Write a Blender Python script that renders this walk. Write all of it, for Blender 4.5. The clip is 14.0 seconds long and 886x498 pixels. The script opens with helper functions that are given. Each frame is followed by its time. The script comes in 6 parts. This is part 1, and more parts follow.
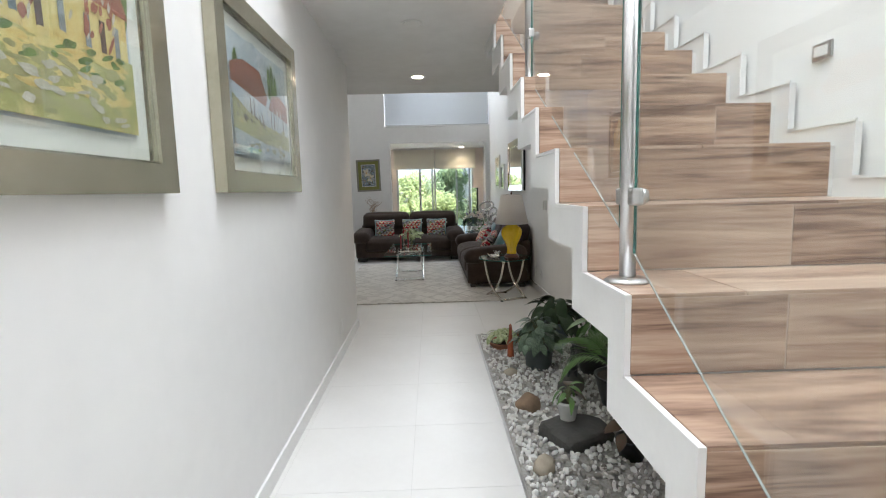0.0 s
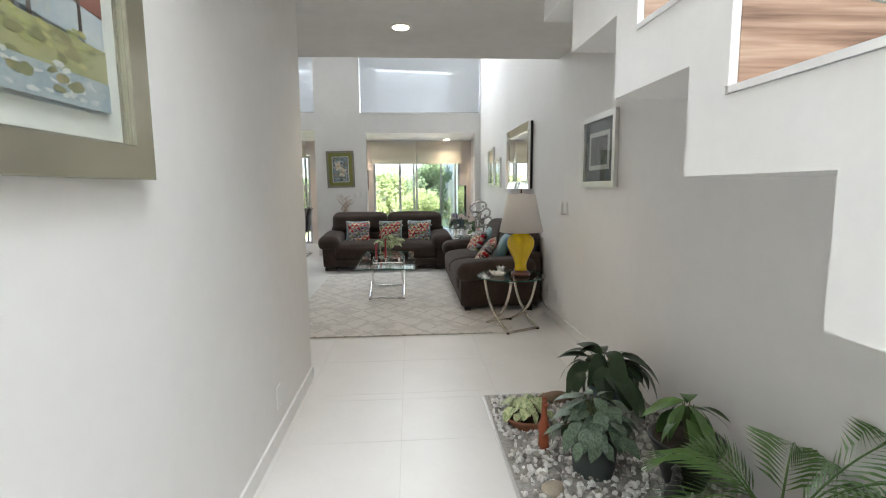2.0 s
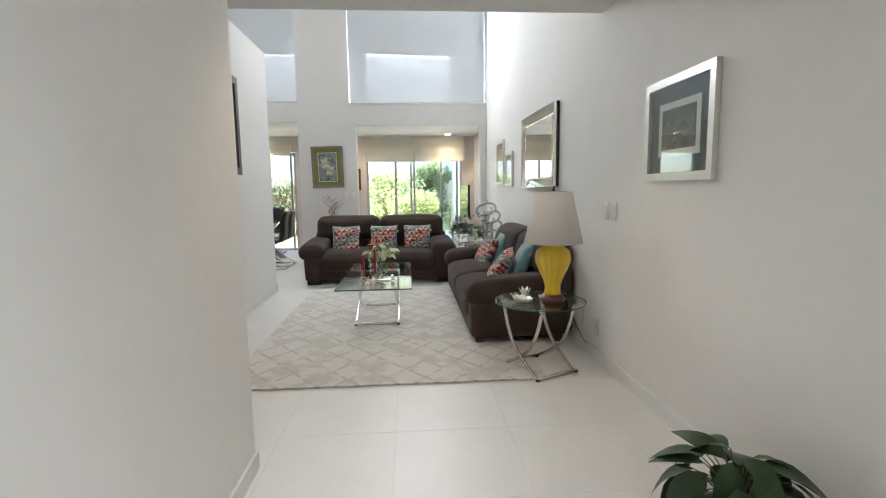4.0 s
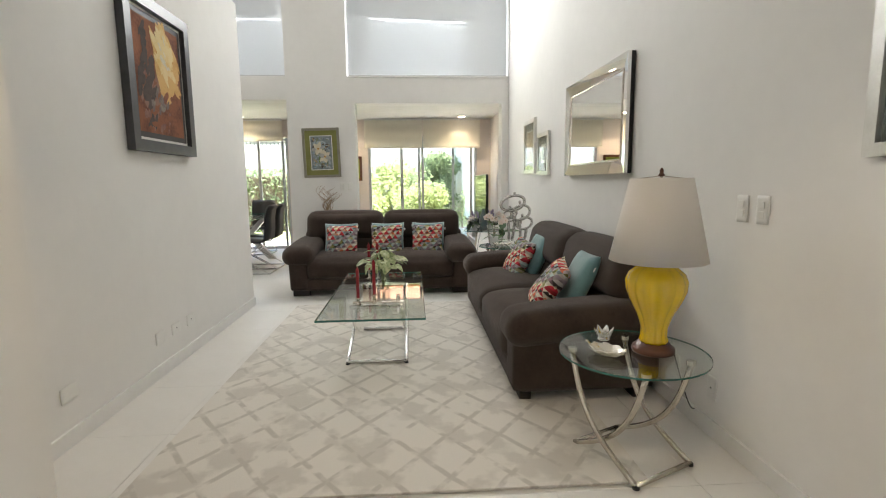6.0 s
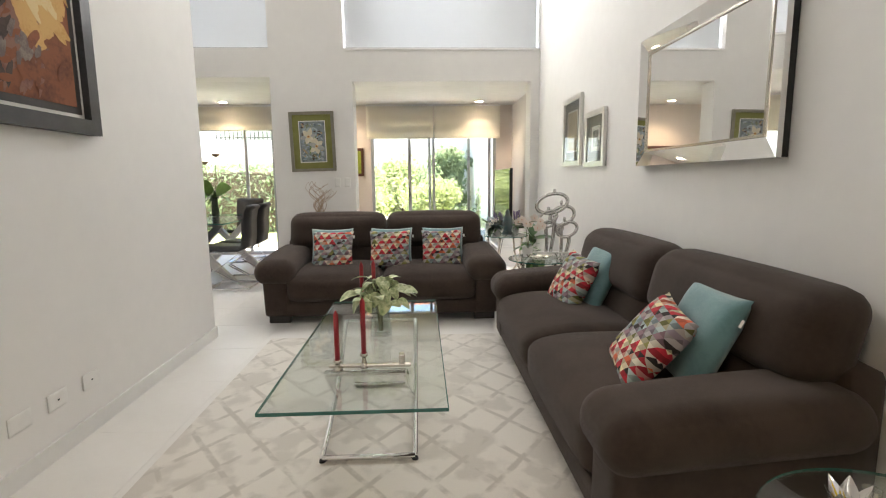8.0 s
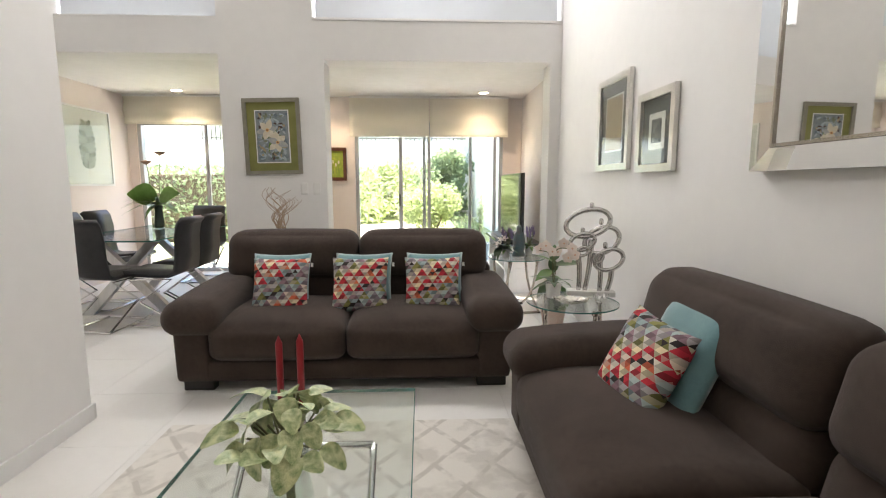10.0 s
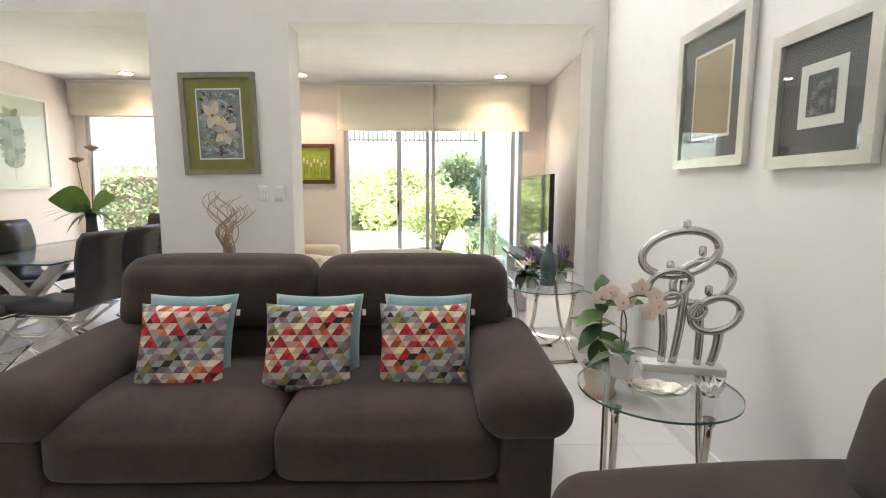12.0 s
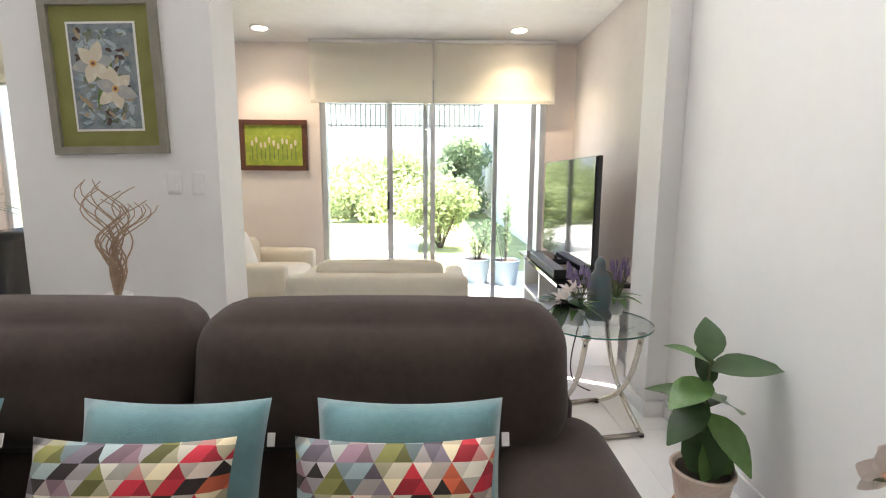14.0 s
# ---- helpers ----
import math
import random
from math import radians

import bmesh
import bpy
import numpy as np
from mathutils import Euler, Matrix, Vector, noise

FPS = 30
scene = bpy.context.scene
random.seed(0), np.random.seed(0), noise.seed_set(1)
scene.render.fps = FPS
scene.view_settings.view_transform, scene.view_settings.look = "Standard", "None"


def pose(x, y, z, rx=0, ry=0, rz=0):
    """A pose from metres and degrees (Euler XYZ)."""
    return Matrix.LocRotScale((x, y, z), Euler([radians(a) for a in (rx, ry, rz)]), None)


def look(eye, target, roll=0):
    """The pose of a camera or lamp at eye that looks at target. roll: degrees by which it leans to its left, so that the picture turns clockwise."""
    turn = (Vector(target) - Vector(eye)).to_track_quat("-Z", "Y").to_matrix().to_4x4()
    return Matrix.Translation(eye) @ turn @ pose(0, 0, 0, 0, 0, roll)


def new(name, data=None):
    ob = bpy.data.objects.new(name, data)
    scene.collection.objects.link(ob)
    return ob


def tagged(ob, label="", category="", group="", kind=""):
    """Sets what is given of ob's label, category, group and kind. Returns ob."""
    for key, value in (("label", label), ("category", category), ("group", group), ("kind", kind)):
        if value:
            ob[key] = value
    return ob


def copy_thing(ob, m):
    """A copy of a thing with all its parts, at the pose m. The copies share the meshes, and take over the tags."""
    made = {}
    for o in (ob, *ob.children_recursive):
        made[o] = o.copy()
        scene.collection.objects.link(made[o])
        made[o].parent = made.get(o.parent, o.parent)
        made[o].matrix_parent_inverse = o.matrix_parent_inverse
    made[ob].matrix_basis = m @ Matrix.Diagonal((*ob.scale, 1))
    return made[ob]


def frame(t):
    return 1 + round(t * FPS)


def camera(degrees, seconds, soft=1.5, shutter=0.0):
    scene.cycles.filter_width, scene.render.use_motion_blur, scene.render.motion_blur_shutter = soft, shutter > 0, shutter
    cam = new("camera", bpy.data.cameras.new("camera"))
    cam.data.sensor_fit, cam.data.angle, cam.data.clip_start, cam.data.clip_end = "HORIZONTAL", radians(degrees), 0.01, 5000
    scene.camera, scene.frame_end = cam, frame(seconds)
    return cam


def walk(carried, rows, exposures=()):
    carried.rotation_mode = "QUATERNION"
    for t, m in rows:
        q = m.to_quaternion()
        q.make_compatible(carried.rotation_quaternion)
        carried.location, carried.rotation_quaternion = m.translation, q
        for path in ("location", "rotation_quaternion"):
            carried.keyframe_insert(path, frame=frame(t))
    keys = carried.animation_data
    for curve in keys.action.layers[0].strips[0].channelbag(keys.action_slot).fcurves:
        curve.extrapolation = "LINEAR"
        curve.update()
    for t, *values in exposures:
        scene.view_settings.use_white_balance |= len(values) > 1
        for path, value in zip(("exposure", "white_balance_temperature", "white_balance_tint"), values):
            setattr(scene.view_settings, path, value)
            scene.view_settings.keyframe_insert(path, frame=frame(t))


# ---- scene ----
cam = camera(84.4, 14.0, soft=1.1)
PATH = [
    (0, (0.122, -0.859, 1.323), (0.166, 1.126, 1.084), -1.4),
    (0.5, (0.065, -0.495, 1.331), (0.12, 1.49, 1.086), -1.6),
    (1, (0.057, -0.178, 1.331), (0.135, 1.806, 1.085), -1.0),
    (1.5, (0.096, 0.204, 1.31), (0.193, 2.186, 1.064), -0.7),
    (2, (0.064, 0.563, 1.304), (0.197, 2.543, 1.058), -0.5),
    (2.5, (0.079, 0.83, 1.312), (0.224, 2.809, 1.065), -0.8),
    (3, (0.105, 1.114, 1.303), (0.249, 3.094, 1.059), -1.2),
    (3.5, (0.1, 1.405, 1.285), (0.245, 3.386, 1.046), -0.9),
    (6, (0.045, 2.993, 1.24), (0.164, 4.971, 0.971), -0.6),
    (6.5, (0.034, 3.304, 1.229), (0.14, 5.281, 0.942), -0.6),
    (7, (0.005, 3.597, 1.224), (0.101, 5.573, 0.928), -0.7),
    (7.5, (0.005, 3.919, 1.209), (0.094, 5.896, 0.92), -0.6),
    (8, (0.024, 4.25, 1.214), (0.11, 6.228, 0.935), -0.6),
    (10.5, (0.182, 5.834, 1.241), (0.264, 7.816, 0.984), 0.2),
    (11, (0.231, 6.135, 1.234), (0.3, 8.118, 0.985), 0.2),
    (11.5, (0.249, 6.427, 1.233), (0.307, 8.411, 0.991), 0.3),
    (12, (0.247, 6.739, 1.239), (0.286, 8.724, 0.994), 0.2),
    (12.5, (0.265, 7.053, 1.234), (0.286, 9.037, 0.982), 0.2),
    (13, (0.269, 7.332, 1.226), (0.289, 9.315, 0.965), 0.5),
    (13.5, (0.245, 7.648, 1.231), (0.275, 9.628, 0.957), 0.4),
    (14, (0.278, 7.921, 1.229), (0.307, 9.9, 0.942), 0.3),
]
EXPOSURES = [(0, 2.16, 6250, 11), (2, 2.5, 6350, 10), (3.5, 2.66, 6300, 11), (6, 2.71, 6900, 10), (8, 2.8, 7000, 13), (11, 2.83, 6900, 15), (12.5, 2.99, 6900, 15), (14, 2.99, 6600, 15)]
walk(cam, [(t, look(eye, target, roll)) for t, eye, target, roll in PATH], EXPOSURES)

# ---- world and light ----
world = bpy.data.worlds.new("world")
scene.world = world
world.use_nodes = True
wn = world.node_tree.nodes
sky = wn.new("ShaderNodeTexSky")
sky.sky_type, sky.sun_disc = "NISHITA", False
sky.sun_elevation, sky.sun_rotation = radians(62), radians(110)
wn["Background"].inputs["Strength"].default_value = 0.15
world.node_tree.links.new(sky.outputs[0], wn["Background"].inputs["Color"])

sun = new("sun", bpy.data.lights.new("sun", "SUN"))
sun.data.energy, sun.data.angle, sun.data.color = 5.0, radians(0.5), (1.0, 0.95, 0.87)
sun.matrix_world = look((6, 12, 12), (3.0, 13.5, 0))


def area_lamp(name, x, y, z, aim, wide, high, watts, colour=(0.93, 0.97, 1.0)):
    lamp = new(name, bpy.data.lights.new(name, "AREA"))
    lamp.data.shape, lamp.data.size, lamp.data.size_y = "RECTANGLE", wide, high
    lamp.data.energy, lamp.data.color = watts, colour
    lamp.matrix_world = look((x, y, z), aim)
    return lamp


area_lamp("clerestory_daylight_a", 0.15, 10.42, 3.6, (0.10, 5, 2.2), 1.4, 1.6, 24)
area_lamp("clerestory_daylight_b", -2.40, 10.42, 3.6, (-2.40, 5, 2.2), 1.2, 1.6, 16)
area_lamp("roof_light_daylight", 0.55, 0.2, 5.0, (0.55, 0.2001, 0), 2.0, 2.8, 34)


# ---- materials ----
def mat(name, colour, rough=0.5, metal=0.0, second=None, scale=6.0, mix=0.5, bump=0.0, bump_scale=60.0, spec=0.5,
        trans=0.0, coat=0.0, sheen=0.0, stretch=(1, 1, 1), ior=1.5):
    """A principled surface with broad and fine variation of its colour and a fine relief."""
    m = bpy.data.materials.new(name)
    m.use_nodes = True
    nt, p = m.node_tree, m.node_tree.nodes["Principled BSDF"]
    p.inputs["Base Color"].default_value = (*colour, 1)
    p.inputs["Roughness"].default_value, p.inputs["Metallic"].default_value = rough, metal
    p.inputs["Specular IOR Level"].default_value = spec
    p.inputs["Transmission Weight"].default_value, p.inputs["IOR"].default_value = trans, ior
    p.inputs["Coat Weight"].default_value, p.inputs["Sheen Weight"].default_value = coat, sheen
    tc, mp = nt.nodes.new("ShaderNodeTexCoord"), nt.nodes.new("ShaderNodeMapping")
    mp.inputs["Scale"].default_value = stretch
    nt.links.new(tc.outputs["Object"], mp.inputs[0])
    if second:
        big, fine = nt.nodes.new("ShaderNodeTexNoise"), nt.nodes.new("ShaderNodeTexNoise")
        big.inputs["Scale"].default_value, fine.inputs["Scale"].default_value = scale, scale * 9
        big.inputs["Detail"].default_value = 5
        both = nt.nodes.new("ShaderNodeMath")
        both.operation = "MULTIPLY_ADD"
        both.inputs[1].default_value = 0.4
        ramp = nt.nodes.new("ShaderNodeMapRange")
        ramp.inputs[1].default_value, ramp.inputs[2].default_value = 0.45, 0.95
        ramp.inputs[4].default_value = mix * 2
        blend = nt.nodes.new("ShaderNodeMix")
        blend.data_type = "RGBA"
        blend.inputs["A"].default_value, blend.inputs["B"].default_value = (*colour, 1), (*second, 1)
        for n in (big, fine):
            nt.links.new(mp.outputs[0], n.inputs["Vector"])
        nt.links.new(fine.outputs[0], both.inputs[0])
        nt.links.new(big.outputs[0], both.inputs[2])
        nt.links.new(both.outputs[0], ramp.inputs[0])
        nt.links.new(ramp.outputs[0], blend.inputs["Factor"])
        nt.links.new(blend.outputs["Result"], p.inputs["Base Color"])
    if bump:
        n, b = nt.nodes.new("ShaderNodeTexNoise"), nt.nodes.new("ShaderNodeBump")
        n.inputs["Scale"].default_value, n.inputs["Detail"].default_value = bump_scale, 6
        b.inputs["Strength"].default_value, b.inputs["Distance"].default_value = bump, 0.01
        nt.links.new(mp.outputs[0], n.inputs["Vector"])
        nt.links.new(n.outputs[0], b.inputs["Height"])
        nt.links.new(b.outputs[0], p.inputs["Normal"])
    return m


def calc(nt, op, a, b=None, c=None):
    n = nt.nodes.new("ShaderNodeMath")
    n.operation = op
    for i, v in enumerate((a, b, c)):
        if v is None:
            continue
        if isinstance(v, (int, float)):
            n.inputs[i].default_value = v
        else:
            nt.links.new(v, n.inputs[i])
    return n.outputs[0]


def triangle_weave(name, size=0.068):
    """Diagonal runs of coloured triangles, each woven from four smaller ones of another depth."""
    m = mat(name, (0.5, 0.5, 0.5), 0.9, bump=0.25, bump_scale=900)
    nt, p = m.node_tree, m.node_tree.nodes["Principled BSDF"]
    tc, sep, info = nt.nodes.new("ShaderNodeTexCoord"), nt.nodes.new("ShaderNodeSeparateXYZ"), nt.nodes.new("ShaderNodeObjectInfo")
    nt.links.new(tc.outputs["Object"], sep.inputs[0])

    def lattice(side, across, up_rows, turn):
        """A number from 0 to 1 for each triangle, running on from cell to cell and row to row."""
        v = calc(nt, "MULTIPLY_ADD", sep.outputs[2], 1 / (side * 0.72), 100.0)
        row, fv = calc(nt, "FLOOR", v), calc(nt, "FRACT", v)
        u = calc(nt, "ADD", calc(nt, "MULTIPLY_ADD", sep.outputs[0], 1 / side, 100.0), calc(nt, "MULTIPLY", row, 0.5))
        spread = calc(nt, "MULTIPLY", calc(nt, "ABSOLUTE", calc(nt, "SUBTRACT", calc(nt, "FRACT", u), 0.5)), 2.0)
        up = calc(nt, "LESS_THAN", spread, calc(nt, "SUBTRACT", 1.0, fv))
        cell = calc(nt, "FLOOR", calc(nt, "ADD", u, calc(nt, "MULTIPLY", calc(nt, "SUBTRACT", 1.0, up), 0.5)))
        run = calc(nt, "ADD", calc(nt, "MULTIPLY", cell, across), calc(nt, "MULTIPLY", row, up_rows))
        return calc(nt, "FRACT", calc(nt, "ADD", run, calc(nt, "MULTIPLY_ADD", up, turn, info.outputs["Random"]))), up

    ramp = nt.nodes.new("ShaderNodeValToRGB")
    number, upright = lattice(size, 0.301, 0.402, 0.0)
    nt.links.new(calc(nt, "MULTIPLY_ADD", upright, 0.5, calc(nt, "MULTIPLY", number, 0.5)), ramp.inputs[0])
    ramp.color_ramp.interpolation = "CONSTANT"
    shades = [(0.74, 0.64, 0.42), (0.36, 0.44, 0.43), (0.72, 0.60, 0.50), (0.42, 0.38, 0.38), (0.66, 0.62, 0.52), (0.28, 0.36, 0.37),
              (0.55, 0.03, 0.045), (0.28, 0.17, 0.20), (0.62, 0.13, 0.06), (0.24, 0.23, 0.07), (0.57, 0.03, 0.05), (0.22, 0.18, 0.21)]
    while len(ramp.color_ramp.elements) < len(shades):
        ramp.color_ramp.elements.new(0.5)
    for i, c in enumerate(shades):
        ramp.color_ramp.elements[i].position, ramp.color_ramp.elements[i].color = i / len(shades), (*c, 1)
    small = lattice(size / 2, 0.37, 0.23, 0.41)[0]
    hsv = nt.nodes.new("ShaderNodeHueSaturation")
    nt.links.new(calc(nt, "MULTIPLY_ADD", small, 0.8, 0.4), hsv.inputs["Value"])
    nt.links.new(ramp.outputs[0], hsv.inputs["Color"])
    last = hsv.outputs[0]
    for low, high, tone in ((0.0, 0.06, (0.03, 0.022, 0.02, 1)), (0.45, 0.60, (0.62, 0.55, 0.44, 1))):
        inside = calc(nt, "MULTIPLY", calc(nt, "GREATER_THAN", small, low), calc(nt, "LESS_THAN", small, high))
        blend = nt.nodes.new("ShaderNodeMix")
        blend.data_type = "RGBA"
        nt.links.new(calc(nt, "MULTIPLY", inside, 1.0 if not low else 0.4), blend.inputs["Factor"])
        nt.links.new(last, blend.inputs["A"])
        blend.inputs["B"].default_value = tone
        last = blend.outputs["Result"]
    nt.links.new(last, p.inputs["Base Color"])
    return m


def rug_weave(name):
    """A pale silky pile with a worn diamond lattice."""
    m = mat(name, (0.6, 0.56, 0.51), 0.85, bump=0.35, bump_scale=300, sheen=0.3)
    nt, p = m.node_tree, m.node_tree.nodes["Principled BSDF"]
    tc, sep = nt.nodes.new("ShaderNodeTexCoord"), nt.nodes.new("ShaderNodeSeparateXYZ")
    nt.links.new(tc.outputs["Object"], sep.inputs[0])
    warp, patch, brush = (nt.nodes.new("ShaderNodeTexNoise") for _ in range(3))
    for n, sc in ((warp, 5.0), (patch, 4.5), (brush, 11.0)):
        n.inputs["Scale"].default_value, n.inputs["Detail"].default_value = sc, 4
        nt.links.new(tc.outputs["Object"], n.inputs["Vector"])
    w = calc(nt, "MULTIPLY", calc(nt, "SUBTRACT", warp.outputs[0], 0.5), 0.12)
    lines = None
    for sign in (1, -1):
        d = calc(nt, "ADD", calc(nt, "MULTIPLY_ADD", sep.outputs[1], 1 / 0.33, 40.0), calc(nt, "MULTIPLY", sep.outputs[0], sign / 0.26))
        tri = calc(nt, "ABSOLUTE", calc(nt, "SUBTRACT", calc(nt, "FRACT", calc(nt, "ADD", d, w)), 0.5))
        edge = nt.nodes.new("ShaderNodeMapRange")
        edge.inputs[1].default_value, edge.inputs[2].default_value = 0.085, 0.045
        nt.links.new(tri, edge.inputs[0])
        lines = edge.outputs[0] if lines is None else calc(nt, "MAXIMUM", lines, edge.outputs[0])
    worn = nt.nodes.new("ShaderNodeMapRange")
    worn.inputs[1].default_value, worn.inputs[2].default_value = 0.36, 0.52
    nt.links.new(brush.outputs[0], worn.inputs[0])
    lines = calc(nt, "MULTIPLY", lines, worn.outputs[0])
    blot = nt.nodes.new("ShaderNodeMapRange")
    blot.inputs[1].default_value, blot.inputs[2].default_value = 0.5, 0.58
    blot.inputs[4].default_value = 0.5
    nt.links.new(patch.outputs[0], blot.inputs[0])
    blend = nt.nodes.new("ShaderNodeMix")
    blend.data_type = "RGBA"
    blend.inputs["A"].default_value, blend.inputs["B"].default_value = (0.74, 0.70, 0.64, 1), (0.47, 0.43, 0.38, 1)
    nt.links.new(calc(nt, "MAXIMUM", calc(nt, "MULTIPLY", lines, 0.75), blot.outputs[0]), blend.inputs["Factor"])
    nt.links.new(blend.outputs["Result"], p.inputs["Base Color"])
    return m


def wood_tile(name):
    """Porcelain plank printed as streaky brown wood, another shade on each piece."""
    m = mat(name, (0.4, 0.28, 0.2), 0.32)
    nt, p = m.node_tree, m.node_tree.nodes["Principled BSDF"]
    tc, info, mp = nt.nodes.new("ShaderNodeTexCoord"), nt.nodes.new("ShaderNodeObjectInfo"), nt.nodes.new("ShaderNodeMapping")
    shift = nt.nodes.new("ShaderNodeCombineXYZ")
    nt.links.new(calc(nt, "MULTIPLY", info.outputs["Random"], 90.0), shift.inputs[1])
    nt.links.new(tc.outputs["Object"], mp.inputs["Vector"])
    nt.links.new(shift.outputs[0], mp.inputs["Location"])
    mp.inputs["Scale"].default_value = (1.3, 9, 22)
    a, b = nt.nodes.new("ShaderNodeTexNoise"), nt.nodes.new("ShaderNodeTexNoise")
    a.inputs["Scale"].default_value, a.inputs["Detail"].default_value, a.inputs["Distortion"].default_value = 1.3, 6, 0.9
    b.inputs["Scale"].default_value, b.inputs["Detail"].default_value = 7, 5
    for n in (a, b):
        nt.links.new(mp.outputs[0], n.inputs["Vector"])
    tone = calc(nt, "ADD", calc(nt, "MULTIPLY", a.outputs[0], 0.75), calc(nt, "MULTIPLY", b.outputs[0], 0.25))
    tone = calc(nt, "ADD", tone, calc(nt, "MULTIPLY_ADD", info.outputs["Random"], 0.16, -0.08))
    ramp = nt.nodes.new("ShaderNodeValToRGB")
    els = ramp.color_ramp.elements
    els[0].position, els[0].color = 0.34, (0.17, 0.10, 0.07, 1)
    els[1].position, els[1].color = 0.68, (0.62, 0.48, 0.37, 1)
    mid = els.new(0.48)
    mid.color = (0.41, 0.275, 0.195, 1)
    nt.links.new(tone, ramp.inputs[0])
    nt.links.new(ramp.outputs[0], p.inputs["Base Color"])
    return m


def glow(name, colour, strength):
    m = bpy.data.materials.new(name)
    m.use_nodes = True
    p = m.node_tree.nodes["Principled BSDF"]
    p.inputs["Base Color"].default_value = (*colour, 1)
    p.inputs["Emission Color"].default_value, p.inputs["Emission Strength"].default_value = (*colour, 1), strength
    return m


def thin_cloth(name, colour, share):
    """Blind cloth that lets a share of the daylight through."""
    m = mat(name, colour, 0.9, bump=0.1, bump_scale=700)
    nt, p = m.node_tree, m.node_tree.nodes["Principled BSDF"]
    t, mixer = nt.nodes.new("ShaderNodeBsdfTranslucent"), nt.nodes.new("ShaderNodeMixShader")
    t.inputs[0].default_value, mixer.inputs[0].default_value = (*colour, 1), share
    nt.links.new(p.outputs[0], mixer.inputs[1]), nt.links.new(t.outputs[0], mixer.inputs[2])
    nt.links.new(mixer.outputs[0], nt.nodes["Material Output"].inputs["Surface"])
    return m


def leaf_mat(name, colour, second, scale=5):
    m = mat(name, colour, 0.38, second=second, scale=scale, mix=0.6, bump=0.15, bump_scale=20)
    return m


WALL = mat("wall_paint", (0.84, 0.825, 0.80), 0.75, second=(0.79, 0.775, 0.755), scale=1.2, mix=0.5, bump=0.03, bump_scale=220)
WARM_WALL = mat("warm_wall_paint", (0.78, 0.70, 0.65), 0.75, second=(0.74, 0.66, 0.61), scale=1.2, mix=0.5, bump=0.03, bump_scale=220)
# light beige wall; its grey cast is the television's shade mixed into the colour
SHADED_WALL = mat("shaded_beige_wall", (0.66, 0.61, 0.58), 0.7, second=(0.60, 0.555, 0.535), scale=1.4, bump=0.03, bump_scale=220)
CEIL = mat("ceiling_paint", (0.84, 0.83, 0.81), 0.85, second=(0.74, 0.73, 0.70), scale=1.0, bump=0.03, bump_scale=180)
TRIM = mat("white_trim", (0.82, 0.81, 0.79), 0.35, second=(0.76, 0.75, 0.73), scale=5, mix=0.4)
TILE = mat("ivory_porcelain", (0.80, 0.78, 0.745), 0.37, second=(0.75, 0.725, 0.69), scale=3, mix=0.4, bump=0.01, bump_scale=30)
GROUT = mat("grout", (0.70, 0.68, 0.64), 0.9, second=(0.62, 0.60, 0.56), scale=20)
WOOD_TILE = wood_tile("wood_look_tile")
STEEL = mat("brushed_steel", (0.62, 0.61, 0.60), 0.28, 1.0, second=(0.5, 0.49, 0.48), scale=30, stretch=(1, 1, 0.1))
CHROME = mat("chrome", (0.78, 0.77, 0.76), 0.1, 1.0)
SATIN = mat("satin_nickel", (0.66, 0.62, 0.55), 0.25, 1.0, second=(0.55, 0.5, 0.44), scale=20)
ALU = mat("aluminium_frame", (0.55, 0.55, 0.56), 0.4, 0.8, second=(0.48, 0.48, 0.49), scale=9)
SOFA = mat("brown_velour", (0.040, 0.027, 0.0215), 0.95, second=(0.060, 0.042, 0.034), scale=5, mix=0.7, bump=0.3, bump_scale=420, sheen=0.12, spec=0.2)
DARK_FOOT = mat("dark_foot", (0.02, 0.016, 0.014), 0.5, second=(0.035, 0.028, 0.025), scale=12)
TEAL = mat("teal_velvet", (0.10, 0.225, 0.24), 0.8, second=(0.15, 0.30, 0.315), scale=8, mix=0.6, bump=0.2, bump_scale=400, sheen=0.6)
WEAVE = triangle_weave("triangle_weave")
RUG = rug_weave("lattice_rug")
YELLOW = mat("yellow_glaze", (0.80, 0.55, 0.004), 0.08, second=(0.72, 0.47, 0.004), scale=4, coat=0.6)
SHADE = thin_cloth("lamp_shade_linen", (0.88, 0.85, 0.82), 0.4)
BLIND = thin_cloth("roman_blind_linen", (0.80, 0.76, 0.67), 0.3)
ROLLER = thin_cloth("roller_blind_cloth", (0.74, 0.77, 0.80), 0.09)
WOOD = mat("dark_wood", (0.13, 0.045, 0.022), 0.35, second=(0.07, 0.024, 0.012), scale=9, stretch=(1, 1, 6))
BLACK_FRAME = mat("charcoal_frame", (0.07, 0.07, 0.075), 0.35, second=(0.04, 0.04, 0.042), scale=12)
SILVER_FRAME = mat("silver_leaf_frame", (0.76, 0.75, 0.72), 0.3, 0.7, second=(0.66, 0.65, 0.61), scale=14, stretch=(1, 1, 1))
GOLD_FRAME = mat("champagne_frame", (0.50, 0.47, 0.37), 0.2, 0.75, second=(0.39, 0.365, 0.27), scale=7)
OLIVE_FRAME = mat("olive_frame", (0.27, 0.25, 0.20), 0.45, second=(0.21, 0.195, 0.15), scale=14)
OLIVE_MAT = mat("olive_card", (0.20, 0.20, 0.055), 0.8, second=(0.24, 0.24, 0.075), scale=10)
WHITE_CARD = mat("white_card", (0.78, 0.77, 0.73), 0.8, second=(0.73, 0.72, 0.68), scale=8)
